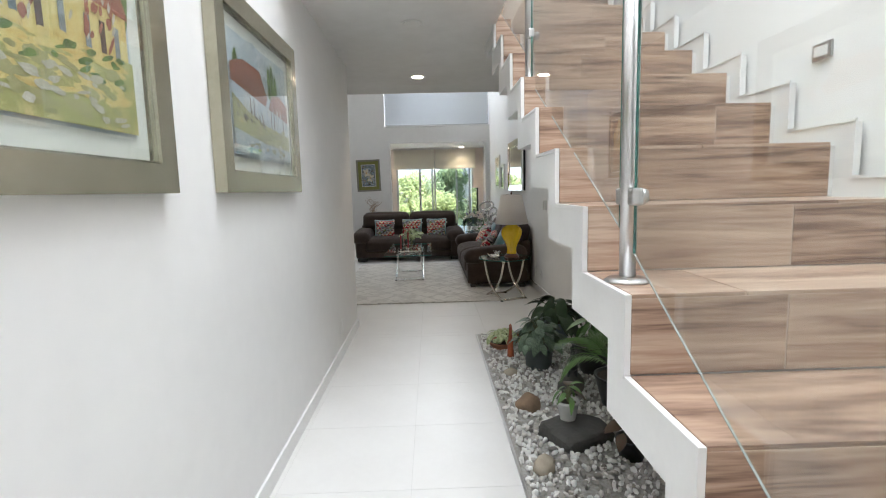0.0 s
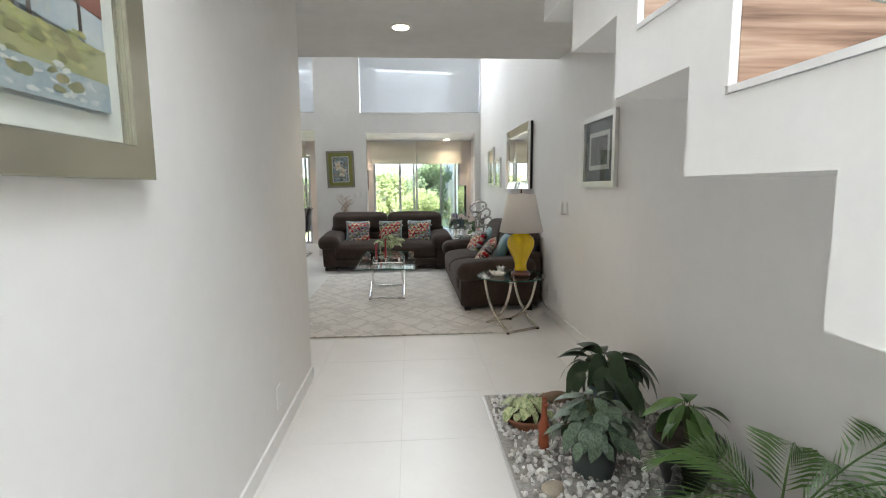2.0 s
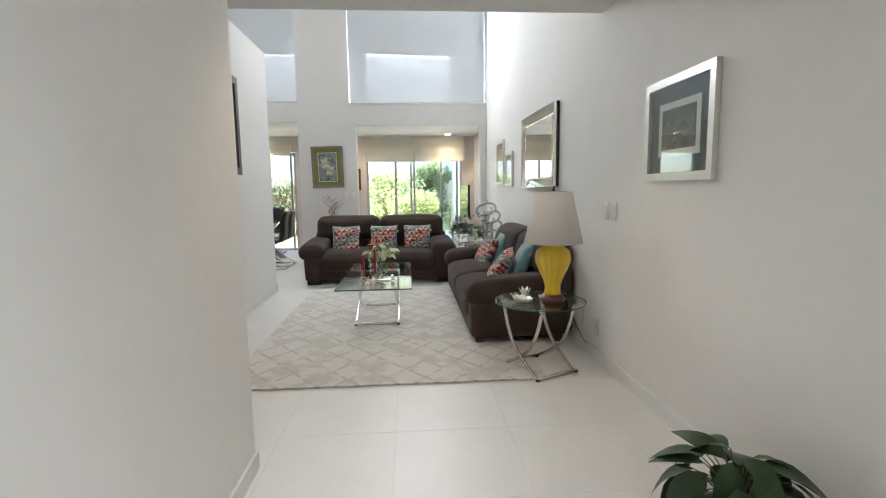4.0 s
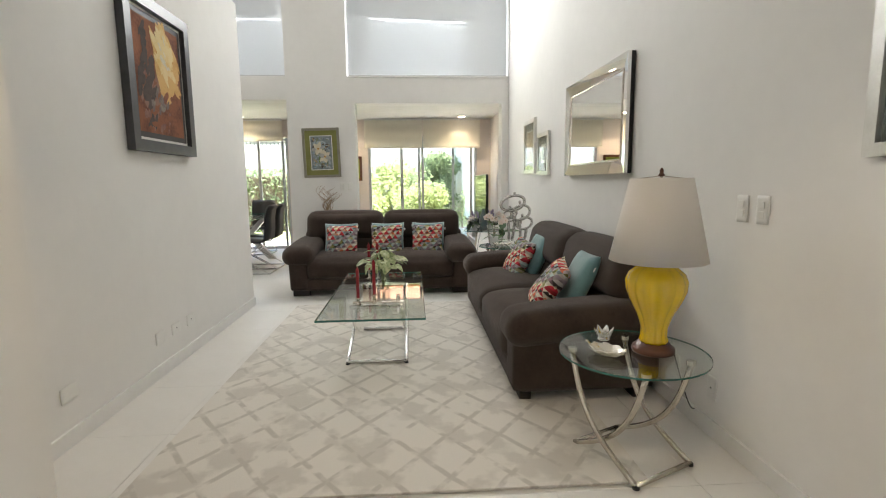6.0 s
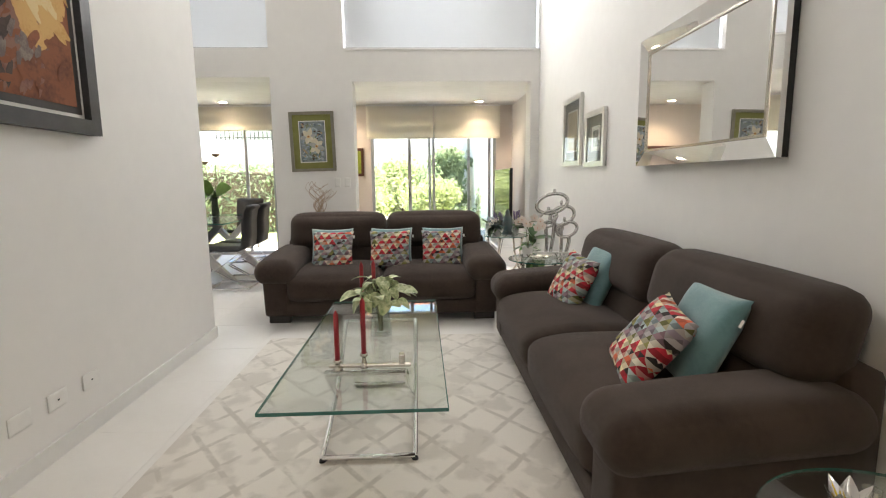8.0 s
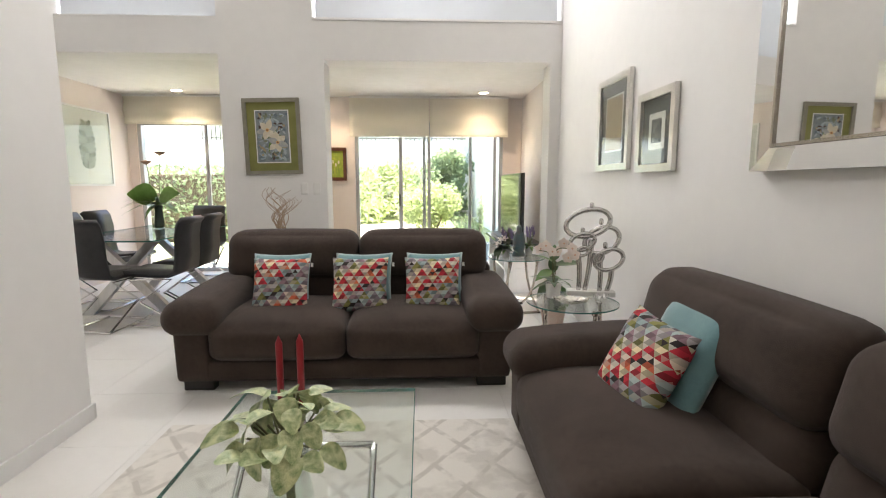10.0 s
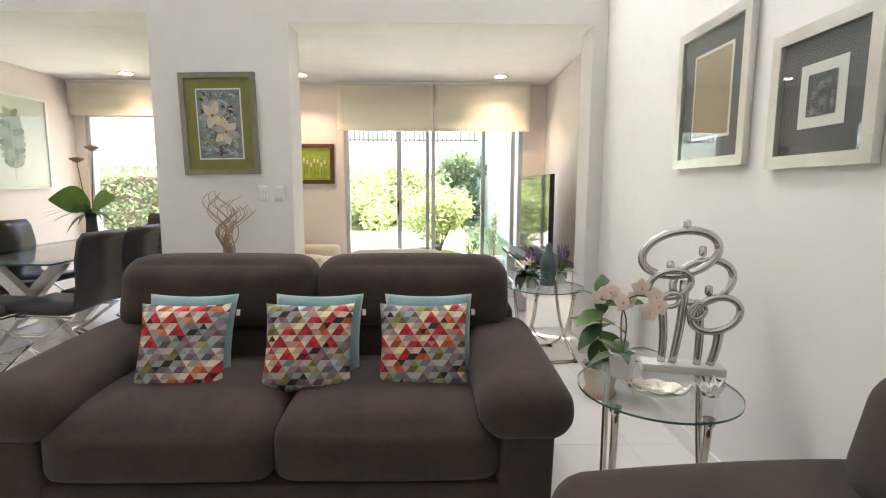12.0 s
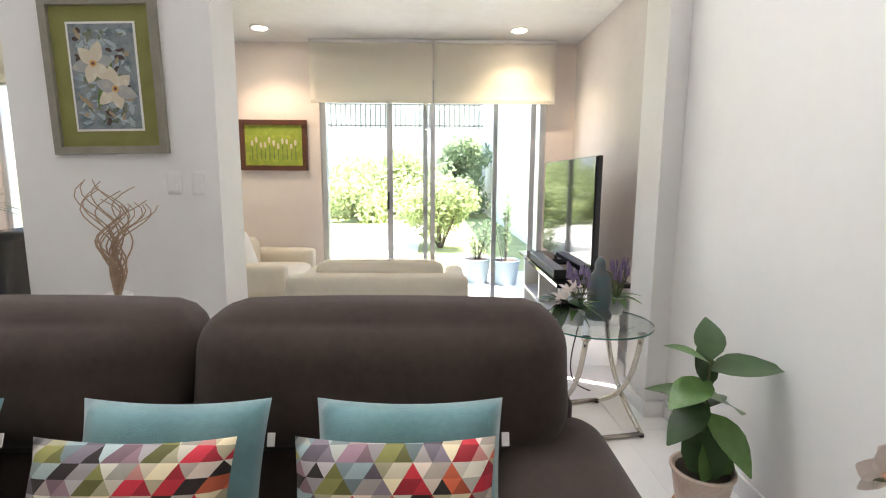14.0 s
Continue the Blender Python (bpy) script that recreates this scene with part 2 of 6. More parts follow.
GREY_CARD = mat("grey_card", (0.075, 0.083, 0.085), 0.8, second=(0.1, 0.11, 0.11), scale=8)
MIRROR = mat("mirror_silver", (0.9, 0.9, 0.89), 0.015, 1.0)
LEATHER = mat("black_leather", (0.012, 0.012, 0.014), 0.35, second=(0.022, 0.022, 0.025), scale=18, bump=0.15, bump_scale=160)
CREAM = mat("cream_upholstery", (0.70, 0.65, 0.55), 0.85, second=(0.64, 0.58, 0.48), scale=5, bump=0.2, bump_scale=350)
PLASTIC = mat("white_plastic", (0.82, 0.81, 0.78), 0.3, second=(0.78, 0.77, 0.74), scale=30)
PANEL_BLACK = mat("black_gloss", (0.008, 0.008, 0.009), 0.06)
TERRA = mat("terracotta", (0.36, 0.14, 0.075), 0.8, second=(0.46, 0.22, 0.14), scale=14, bump=0.2, bump_scale=80)
SOIL = mat("soil", (0.035, 0.024, 0.017), 0.95, second=(0.07, 0.05, 0.035), scale=50, bump=0.8, bump_scale=90)
GLAZE_WHITE = mat("white_ceramic", (0.80, 0.79, 0.76), 0.2, second=(0.74, 0.73, 0.70), scale=9)
POT_BLUE = mat("blue_grey_ceramic", (0.13, 0.19, 0.22), 0.4, second=(0.2, 0.27, 0.3), scale=9, stretch=(1, 1, 8))
POT_GREY = mat("grey_plastic_pot", (0.07, 0.09, 0.09), 0.5, second=(0.1, 0.12, 0.12), scale=9)
POT_BLACK = mat("black_ceramic", (0.012, 0.012, 0.012), 0.35, second=(0.02, 0.02, 0.02), scale=9)
POT_CONC = mat("grey_stone_pot", (0.36, 0.37, 0.36), 0.75, second=(0.46, 0.47, 0.45), scale=14, bump=0.2, bump_scale=60)
LEAF_DARK = leaf_mat("dark_leaf", (0.016, 0.04, 0.013), (0.03, 0.065, 0.022))
LEAF_MID = leaf_mat("mid_leaf", (0.075, 0.165, 0.035), (0.12, 0.23, 0.06))
LEAF_VAR = leaf_mat("variegated_leaf", (0.09, 0.2, 0.05), (0.66, 0.70, 0.40), 3.2)
LEAF_SPOT = leaf_mat("spotted_leaf", (0.02, 0.05, 0.02), (0.16, 0.23, 0.15), 14)
STEM = mat("green_stem", (0.1, 0.13, 0.05), 0.6, second=(0.16, 0.15, 0.07), scale=30)
PETAL = mat("orchid_petal", (0.82, 0.76, 0.70), 0.6, second=(0.80, 0.66, 0.60), scale=50)
TWIG = mat("pale_twig", (0.42, 0.29, 0.19), 0.7, second=(0.3, 0.2, 0.13), scale=40)
CANDLE = mat("red_wax", (0.36, 0.012, 0.022), 0.4, second=(0.3, 0.01, 0.018), scale=12)
ROCK = mat("brown_rock", (0.30, 0.20, 0.125), 0.85, second=(0.2, 0.135, 0.085), scale=9, bump=0.5, bump_scale=30)
SLATE = mat("dark_slate", (0.05, 0.05, 0.045), 0.75, second=(0.09, 0.085, 0.075), scale=10, bump=0.6, bump_scale=24)
PALE_STONE = mat("pale_stone", (0.45, 0.39, 0.30), 0.8, second=(0.34, 0.29, 0.22), scale=12, bump=0.4, bump_scale=30)
OBSIDIAN = mat("black_carving", (0.012, 0.013, 0.014), 0.4, second=(0.03, 0.03, 0.032), scale=22)
ORANGE_WOOD = mat("orange_painted_wood", (0.36, 0.085, 0.03), 0.5, second=(0.26, 0.06, 0.025), scale=25)
GLOW_LAMP = glow("downlight_glow", (1.0, 0.86, 0.66), 7.0)


def clear_glass(name, tint, rough=0.0):
    """Thin clear glass: mostly see-through, with a mirror-like sheen."""
    m = bpy.data.materials.new(name)
    m.use_nodes = True
    nt = m.node_tree
    nt.nodes.clear()
    out, tr, gl, mx, lw = (nt.nodes.new("ShaderNode" + k) for k in ("OutputMaterial", "BsdfTransparent", "BsdfGlossy", "MixShader", "LayerWeight"))
    tr.inputs[0].default_value = (*tint, 1)
    gl.inputs["Roughness"].default_value = rough
    lw.inputs[0].default_value = 0.5
    grazing = calc(nt, "MULTIPLY_ADD", calc(nt, "POWER", lw.outputs["Facing"], 3.5), 0.65, 0.045)
    nt.links.new(grazing, mx.inputs[0])
    nt.links.new(tr.outputs[0], mx.inputs[1]), nt.links.new(gl.outputs[0], mx.inputs[2])
    nt.links.new(mx.outputs[0], out.inputs[0])
    return m


GLASS = clear_glass("window_glass", (0.96, 0.98, 0.97))
TABLE_GLASS = clear_glass("table_glass", (0.93, 0.96, 0.945))
GLASS_EDGE = mat("green_glass_edge", (0.03, 0.12, 0.10), 0.1, second=(0.05, 0.18, 0.15), scale=10)


# ---- mesh helpers ----
def mesh_of(name, bm, material, smooth=False):
    me = bpy.data.meshes.new(name)
    bm.normal_update()
    bm.to_mesh(me)
    bm.free()
    me.materials.append(material)
    if smooth:
        for f in me.polygons:
            f.use_smooth = True
    return me


def part(name, bm, material, parent=None, label="", smooth=False):
    """One mesh object, under a thing or a part when one is given."""
    ob = new(name, mesh_of(name, bm, material, smooth))
    if parent:
        ob.parent = parent
    return tagged(ob, label)


def thing(name, x, y, z, label, category, turn=0.0, group="", lean=(0, 0)):
    ob = new(name)
    ob.empty_display_size = 0.1
    ob.matrix_world = pose(x, y, z, lean[0], lean[1], turn)
    return tagged(ob, label, category, group)


def box(x0, x1, y0, y1, z0, z1, bevel=0.0, bm=None):
    own = bmesh.new()
    bmesh.ops.create_cube(own, size=1)
    for v in own.verts:
        v.co = Vector(((x0 + x1) / 2 + v.co.x * (x1 - x0), (y0 + y1) / 2 + v.co.y * (y1 - y0), (z0 + z1) / 2 + v.co.z * (z1 - z0)))
    if bevel:
        bmesh.ops.bevel(own, geom=own.edges[:], offset=bevel, segments=2, profile=0.6, affect="EDGES")
    if bm is None:
        return own
    me = bpy.data.meshes.new("scratch")
    own.to_mesh(me)
    own.free()
    bm.from_mesh(me)
    bpy.data.meshes.remove(me)
    return bm


def soft_box(sx, sy, sz, r, n=10, bulge=(0, 0, 0), centre=(0, 0, 0), shape=None):
    """A padded block: rounded by r, its faces bulging."""
    bm = bmesh.new()
    bmesh.ops.create_cube(bm, size=2)
    bmesh.ops.subdivide_edges(bm, edges=bm.edges[:], cuts=n, use_grid_fill=True)
    half = (sx / 2, sy / 2, sz / 2)
    for v in bm.verts:
        u = v.co.copy()
        q = Vector([math.copysign(abs(c) ** 0.75, c) * h for c, h in zip(u, half)])
        core = Vector([max(-(h - r), min(h - r, c)) for c, h in zip(q, half)])
        d = q - core
        if d.length > 1e-9:
            q = core + d.normalized() * r
        f = [math.cos(c * math.pi / 2) for c in u]
        q.x += bulge[0] * math.copysign(1, u.x) * (abs(u.x) > 0.999) * f[1] * f[2]
        q.y += bulge[1] * math.copysign(1, u.y) * (abs(u.y) > 0.999) * f[0] * f[2]
        q.z += bulge[2] * math.copysign(1, u.z) * (abs(u.z) > 0.999) * f[0] * f[1]
        q += Vector(centre)
        v.co = Vector(shape(q)) if shape else q
    return bm


def lathe(profile, n=32, bm=None, flutes=0, depth=0.0, centre=(0, 0)):
    """Turn a profile of (radius, height) about the upright axis."""
    bm = bm or bmesh.new()
    rings = []
    for r, z in profile:
        ring = []
        for i in range(n):
            a = 2 * math.pi * i / n
            k = 1 + depth * (abs(math.cos(a * flutes / 2)) - 0.6) if flutes else 1
            ring.append(bm.verts.new((centre[0] + r * k * math.cos(a), centre[1] + r * k * math.sin(a), z)))
        rings.append(ring)
    for a, b in zip(rings, rings[1:]):
        for i in range(n):
            bm.faces.new((a[i], a[(i + 1) % n], b[(i + 1) % n], b[i]))
    bm.faces.new(rings[0][::-1]), bm.faces.new(rings[-1])
    return bm


def tube(points, radius, n=8, bm=None, taper=1.0, flat=1.0):
    """A round bar along points."""
    bm = bm or bmesh.new()
    pts = [Vector(p) for p in points]
    rings = []
    ref = None
    for i, p in enumerate(pts):
        d = (pts[min(i + 1, len(pts) - 1)] - pts[max(i - 1, 0)]).normalized()
        if ref is None:
            ref = Vector((0, 0, 1)) if abs(d.z) < 0.9 else Vector((1, 0, 0))
        side = d.cross(ref).normalized()
        ref = side.cross(d).normalized()
        r = radius * (1 + (taper - 1) * i / max(1, len(pts) - 1))
        rings.append([bm.verts.new(p + side * math.cos(2 * math.pi * k / n) * r + ref * math.sin(2 * math.pi * k / n) * r * flat) for k in range(n)])
    for a, b in zip(rings, rings[1:]):
        for k in range(n):
            bm.faces.new((a[k], a[(k + 1) % n], b[(k + 1) % n], b[k]))
    bm.faces.new(rings[0][::-1]), bm.faces.new(rings[-1])
    return bm


def arc(p, q, sag, n=14):
    """Points from p to q that bow by the vector sag."""
    p, q, s = Vector(p), Vector(q), Vector(sag)
    return [p.lerp(q, i / n) + s * math.sin(math.pi * i / n) for i in range(n + 1)]


def prism(outline, axis, lo, hi, bm=None):
    """A flat outline of (a, b) drawn out along an axis from lo to hi."""
    bm = bm or bmesh.new()
    put = {"x": lambda a, b, c: (c, a, b), "y": lambda a, b, c: (a, c, b), "z": lambda a, b, c: (a, b, c)}[axis]
    lower = [bm.verts.new(put(a, b, lo)) for a, b in outline]
    upper = [bm.verts.new(put(a, b, hi)) for a, b in outline]
    n = len(outline)
    bm.faces.new(lower), bm.faces.new(upper[::-1])
    for i in range(n):
        bm.faces.new((lower[i], upper[i], upper[(i + 1) % n], lower[(i + 1) % n]))
    bmesh.ops.recalc_face_normals(bm, faces=bm.faces[:])
    return bm


def setting(name, bm, material, label, parent=None):
    return tagged(part(name, bm, material, parent), label, kind="structure")


# ---- large structure ----
RIGHT, HALL_LEFT, LIV_LEFT, PIER, REAR = 1.48, -0.637, -1.622, 10.33, 12.58
TALL = 5.0
setting("floor", box(-4.3, 1.9, -3.2, REAR + 0.1, -0.12, -0.0022), GROUT, "pale grout bed under ivory porcelain tiles")
setting("wall_hall", box(HALL_LEFT - 0.15, HALL_LEFT, -3.2, 3.89, 0, TALL), WALL, "smooth white painted hall wall")
setting("wall_recess", box(-3.0, HALL_LEFT - 0.15, 3.0, 3.15, 0, TALL), WALL, "white wall behind the hall corner")
setting("wall_living", box(LIV_LEFT - 0.15, LIV_LEFT, 3.6, 8.07, 0, 2.96), WALL, "white painted wall beside the rug")
setting("wall_living_far", box(-4.3, LIV_LEFT - 0.15, 3.15, 3.6, 0, TALL), WALL, "white wall closing the space behind")
setting("wall_east", box(RIGHT, RIGHT + 0.15, 3.5, PIER, 0, TALL), WALL, "tall white painted wall behind the sofa")
setting("wall_under_stair", box(RIGHT, RIGHT + 0.15, -3.2, 3.5, 0, 0.8), WALL, "white wall under the staircase")
low = bmesh.new()
for n in range(5, 15):
    box(RIGHT, RIGHT + 0.15, -0.011 + 0.35 * (n - 4), -0.011 + 0.35 * (n - 3) if n < 14 else 3.5, 0.8, 0.21 * n - 0.05, bm=low)
setting("wall_under_stair_upper", low, WALL, "white stepped wall under the staircase")
setting("wall_stairwell", box(1.745, 1.9, -3.2, 5.2, 0, TALL + 0.4), WALL, "white stairwell wall above the steps")
setting("wall_south", box(-0.8, 1.9, -3.35, -3.2, 0, TALL + 0.4), WALL, "white wall closing the hall")
setting("wall_west", box(-4.45, -4.3, 3.15, REAR, 0, TALL), WALL, "white outer wall")
slab = box(HALL_LEFT - 0.1, 0.62, 1.75, 5.22, 2.49, 2.79)
box(0.62, 1.475, 3.52, 5.22, 2.49, 2.79, bm=slab)
box(-1.615, HALL_LEFT - 0.1, 3.895, 5.22, 2.49, 2.79, bm=slab)
setting("ceiling_hall", slab, CEIL, "low white hall ceiling")
gap = box(-4.3, HALL_LEFT - 0.1, 3.15, 5.22, 2.96, 3.1)
setting("ceiling_recess", gap, CEIL, "white ceiling over the recess")
setting("ceiling_living", box(-4.45, RIGHT + 0.15, 5.0, PIER + 0.3, TALL, TALL + 0.15), CEIL, "high white living room ceiling")
setting("wall_gallery", box(-4.3, 1.475, 5.0, 5.215, 2.8, TALL), WALL, "white wall above the hall ceiling")
top = box(-0.8, 1.9, 1.65, 5.2, TALL + 0.2, TALL + 0.35)
box(-0.8, -0.5, -3.2, 1.65, TALL + 0.2, TALL + 0.35, bm=top)
box(1.6, 1.9, -3.2, 1.65, TALL + 0.2, TALL + 0.35, bm=top)
box(-0.5, 1.6, -3.2, -1.3, TALL + 0.2, TALL + 0.35, bm=top)
setting("ceiling_stairwell", top, CEIL, "white stairwell ceiling with a roof light")

# pier wall: two wide openings below, two blinds above
pier = bmesh.new()
box(-4.3, -3.6, PIER, PIER + 0.27, 0, 2.44, bm=pier)
box(-1.742, -0.772, PIER, PIER + 0.27, 0, 2.44, bm=pier)
box(1.375, RIGHT, PIER, PIER + 0.27, 0, 2.39, bm=pier)
box(-4.3, -1.742, PIER, PIER + 0.27, 2.44, 2.77, bm=pier)
box(-1.742, -0.772, PIER, PIER + 0.27, 2.44, 2.77, bm=pier)
box(-0.772, RIGHT, PIER, PIER + 0.27, 2.39, 2.77, bm=pier)
box(-1.742, -0.87, PIER, PIER + 0.27, 2.77, TALL, bm=pier)
box(1.47, RIGHT, PIER, PIER + 0.27, 2.77, TALL, bm=pier)
box(-4.3, -3.2, PIER, PIER + 0.27, 2.77, TALL, bm=pier)
box(-3.2, RIGHT, PIER, PIER + 0.27, 4.5, TALL, bm=pier)
setting("wall_pier", pier, WALL, "white painted pier wall with wide openings")

# rear rooms
rear = bmesh.new()
box(-4.3, -3.78, REAR, REAR + 0.16, 0, 2.6, bm=rear)
box(-2.3, -0.80, REAR, REAR + 0.16, 0, 2.6, bm=rear)
box(1.30, 1.75, REAR, REAR + 0.16, 0, 2.6, bm=rear)
box(-3.78, -2.3, REAR, REAR + 0.16, 2.12, 2.6, bm=rear)
box(-0.80, 1.30, REAR, REAR + 0.16, 2.12, 2.6, bm=rear)
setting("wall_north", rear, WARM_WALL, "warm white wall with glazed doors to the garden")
setting("wall_rear_east", box(1.56, 1.75, PIER + 0.27, REAR, 0, 2.6), SHADED_WALL, "light beige wall greyed by television shade put into its colour")
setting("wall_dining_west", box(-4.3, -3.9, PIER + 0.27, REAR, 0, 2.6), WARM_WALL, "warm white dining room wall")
setting("ceiling_rear", box(-4.3, 1.75, PIER + 0.27, REAR + 0.16, 2.44, 2.6), CEIL, "white ceiling over the rear rooms")

# skirting
for x0, x1, y0, y1 in ((HALL_LEFT, HALL_LEFT + 0.014, -3.2, 3.89), (HALL_LEFT - 0.15, HALL_LEFT + 0.014, 3.892, 3.906), (LIV_LEFT, LIV_LEFT + 0.014, 3.6, 8.07),
                       (LIV_LEFT - 0.15, LIV_LEFT + 0.014, 8.072, 8.086), (RIGHT - 0.014, RIGHT, 3.48, PIER), (-1.742, -0.772, PIER - 0.014, PIER - 0.002),
                       (1.361, 1.374, PIER - 0.014, PIER + 0.27), (1.361, RIGHT - 0.015, PIER - 0.03, PIER - 0.015), (1.546, 1.559, PIER + 0.27, REAR), (-2.3, -0.80, REAR - 0.014, REAR - 0.001)):
    setting("baseboard", box(x0, x1, y0, y1, 0, 0.085, 0.003), TRIM, "low white skirting board")


# ---- staircase ----
JOINT = mat("pale_tile_joint", (0.58, 0.50, 0.43), 0.9, second=(0.5, 0.42, 0.35), scale=30)


def staircase():
    st = thing("staircase", 0.605, 0, 0, "white folded staircase clad in wood-look tiles over a pebble bed", "staircase")
    x0, x1 = 0.0, 1.09
    y = lambda n: -0.011 + 0.35 * (n - 4)
    body, out = bmesh.new(), []
    out.append((y(1), -0.03))
    for n in range(1, 15):
        out += [(y(n), 0.21 * n - 0.012), (y(n + 1) if n < 14 else 3.515, 0.21 * n - 0.012)]
    low = [(3.515, 2.80)]
    for n in range(14, 1, -1):
        low += [(y(n) + 0.114, 0.21 * n - 0.147 if n < 14 else 2.80), (y(n) + 0.114, 0.21 * (n - 1) - 0.147)]
    low += [(y(2) + 0.114, -0.03)]
    part("flight", prism(out + low[1:], "x", x0, x1 + 0.03), TRIM, st, "white painted stepped underside")
    edge = bmesh.new()
    for n in range(2, 15):
        box(-0.004, 0.012, y(n) - 0.012, y(n), 0.21 * (n - 1) + 0.002, 0.21 * n - 0.0115, bm=edge)
        box(-0.004, 0.012, y(n) - 0.012, y(n + 1) - 0.013, 0.21 * n - 0.011, 0.21 * n + 0.001, bm=edge)
    part("edge_strip", edge, TRIM, st, "thin white metal edge")
    split = [0.38, 0.62, 0.28, 0.75, 0.52]
    for n in range(1, 15):
        k = split[n % 5] * x1
        for a, b in ((0.014, k - 0.0018), (k + 0.0018, x1 - 0.02)):
            part("riser_tile", box(a, b, y(n) - 0.011, y(n) - 0.001, 0.21 * (n - 1) + 0.004, 0.21 * n - 0.009, 0.0015), WOOD_TILE, st)
        part("tile_joint", box(0.015, x1 - 0.021, y(n) - 0.0095, y(n) - 0.0005, 0.21 * (n - 1) + 0.003, 0.21 * n - 0.0095), JOINT, st, "pale grout between the tiles")
        k = split[(n + 2) % 5] * x1
        for a, b in ((0.014, k - 0.0018), (k + 0.0018, x1 - 0.02)):
            part("tread_tile", box(a, b, y(n) - 0.009, (y(n + 1) if n < 14 else 3.51) - 0.014, 0.21 * n - 0.009, 0.21 * n + 0.002, 0.0015), WOOD_TILE, st)
    skirt = []
    for n in range(1, 14):
        skirt += [(y(n) - 0.09, 0.21 * n + 0.07), (y(n + 1) - 0.09, 0.21 * n + 0.07)]
    skirt += [(y(14), 2.8)]
    skirt += [(y(14), 2.6), (y(1) - 0.09, 0.0)]
    line = bmesh.new()
    for n in range(1, 14):
        box(x1 - 0.002, x1 + 0.005, y(n) - 0.096, y(n) - 0.084, 0.21 * (n - 1) + 0.082, 0.21 * n + 0.069, bm=line)
        box(x1 - 0.002, x1 + 0.005, y(n) - 0.096, y(n + 1) - 0.097, 0.21 * n + 0.07, 0.21 * n + 0.082, bm=line)
    part("skirt_edge", line, TRIM, st, "thin bright white edge trim")
    part("wall_skirt", prism(skirt, "x", x1 + 0.005, x1 + 0.03), TRIM, st, "white stepped skirting along the wall")
    return st


staircase()


def balustrade(y, z):
    rail = thing("stair_post", 0.675, y, z, "brushed steel balustrade post with glass clamps", "post", group="balustrade posts")
    part("tube", lathe([(0.023, 0.0), (0.023, 1.0)], 20), STEEL, rail, smooth=True)
    part("base_flange", lathe([(0.062, 0.0), (0.062, 0.004), (0.052, 0.012), (0.03, 0.016)], 28), STEEL, rail, smooth=True)
    for h in (0.24, 0.85):
        for s in (-1, 1):
            part("glass_clamp", box(-0.016, 0.016, 0.024 if s > 0 else -0.062, 0.062 if s > 0 else -0.024, h - 0.024, h + 0.024, 0.008), STEEL, rail)
        clip = lathe([(0.02, 0.03), (0.022, 0.04), (0.018, 0.05)], 16)
        bmesh.ops.rotate(clip, verts=clip.verts[:], cent=(0, 0, 0), matrix=Matrix.Rotation(radians(90), 3, "Y"))
        bmesh.ops.translate(clip, verts=clip.verts[:], vec=(0, 0, h))
        part("clamp_cap", clip, STEEL, rail, smooth=True)
    return rail


for py, n in ((0.50, 5), (1.87, 9), (3.27, 13)):
    balustrade(py, 0.21 * n + 0.003)


RAIL = thing("balustrade", 0.675, 0.50, 1.05, "clear glass balustrade with a slim steel handrail", "balustrade")


def rail_glass(ya, yb, za, zb):
    ya, yb, za, zb = ya - 0.5, yb - 0.5, za - 1.05, zb - 1.05
    g = part("glass_panel", prism([(ya, za), (yb, zb), (yb, zb + 0.88), (ya, za + 0.88)], "x", -0.002, 0.002), GLASS, RAIL, "clear glass panel")
    g.visible_shadow = False
    e = bmesh.new()
    prism([(ya, za - 0.0025), (yb, zb - 0.0025), (yb, zb), (ya, za)], "x", -0.0022, 0.0022, e)
    for yy, zz in ((ya, za), (yb, zb)):
        part("upright_edge", prism([(yy - 0.001, zz), (yy + 0.001, zz), (yy + 0.001, zz + 0.88), (yy - 0.001, zz + 0.88)], "x", -0.0038, 0.0038), GLASS_EDGE, RAIL, "dark green upright glass edge")
    part("panel_edge", e, POLISH, RAIL, "polished glass edge")


POLISH = mat("polished_glass_edge", (0.30, 0.34, 0.31), 0.2, second=(0.42, 0.46, 0.43), scale=8)
rail_glass(-0.9, 0.455, 0.325, 1.138)
rail_glass(0.56, 1.81, 1.202, 1.875)
rail_glass(1.93, 3.21, 2.050, 2.780)
part("handrail", tube([(0, -1.4, 0.16), (0, 2.8, 2.68)], 0.02, 12), STEEL, RAIL, "round steel handrail", True)


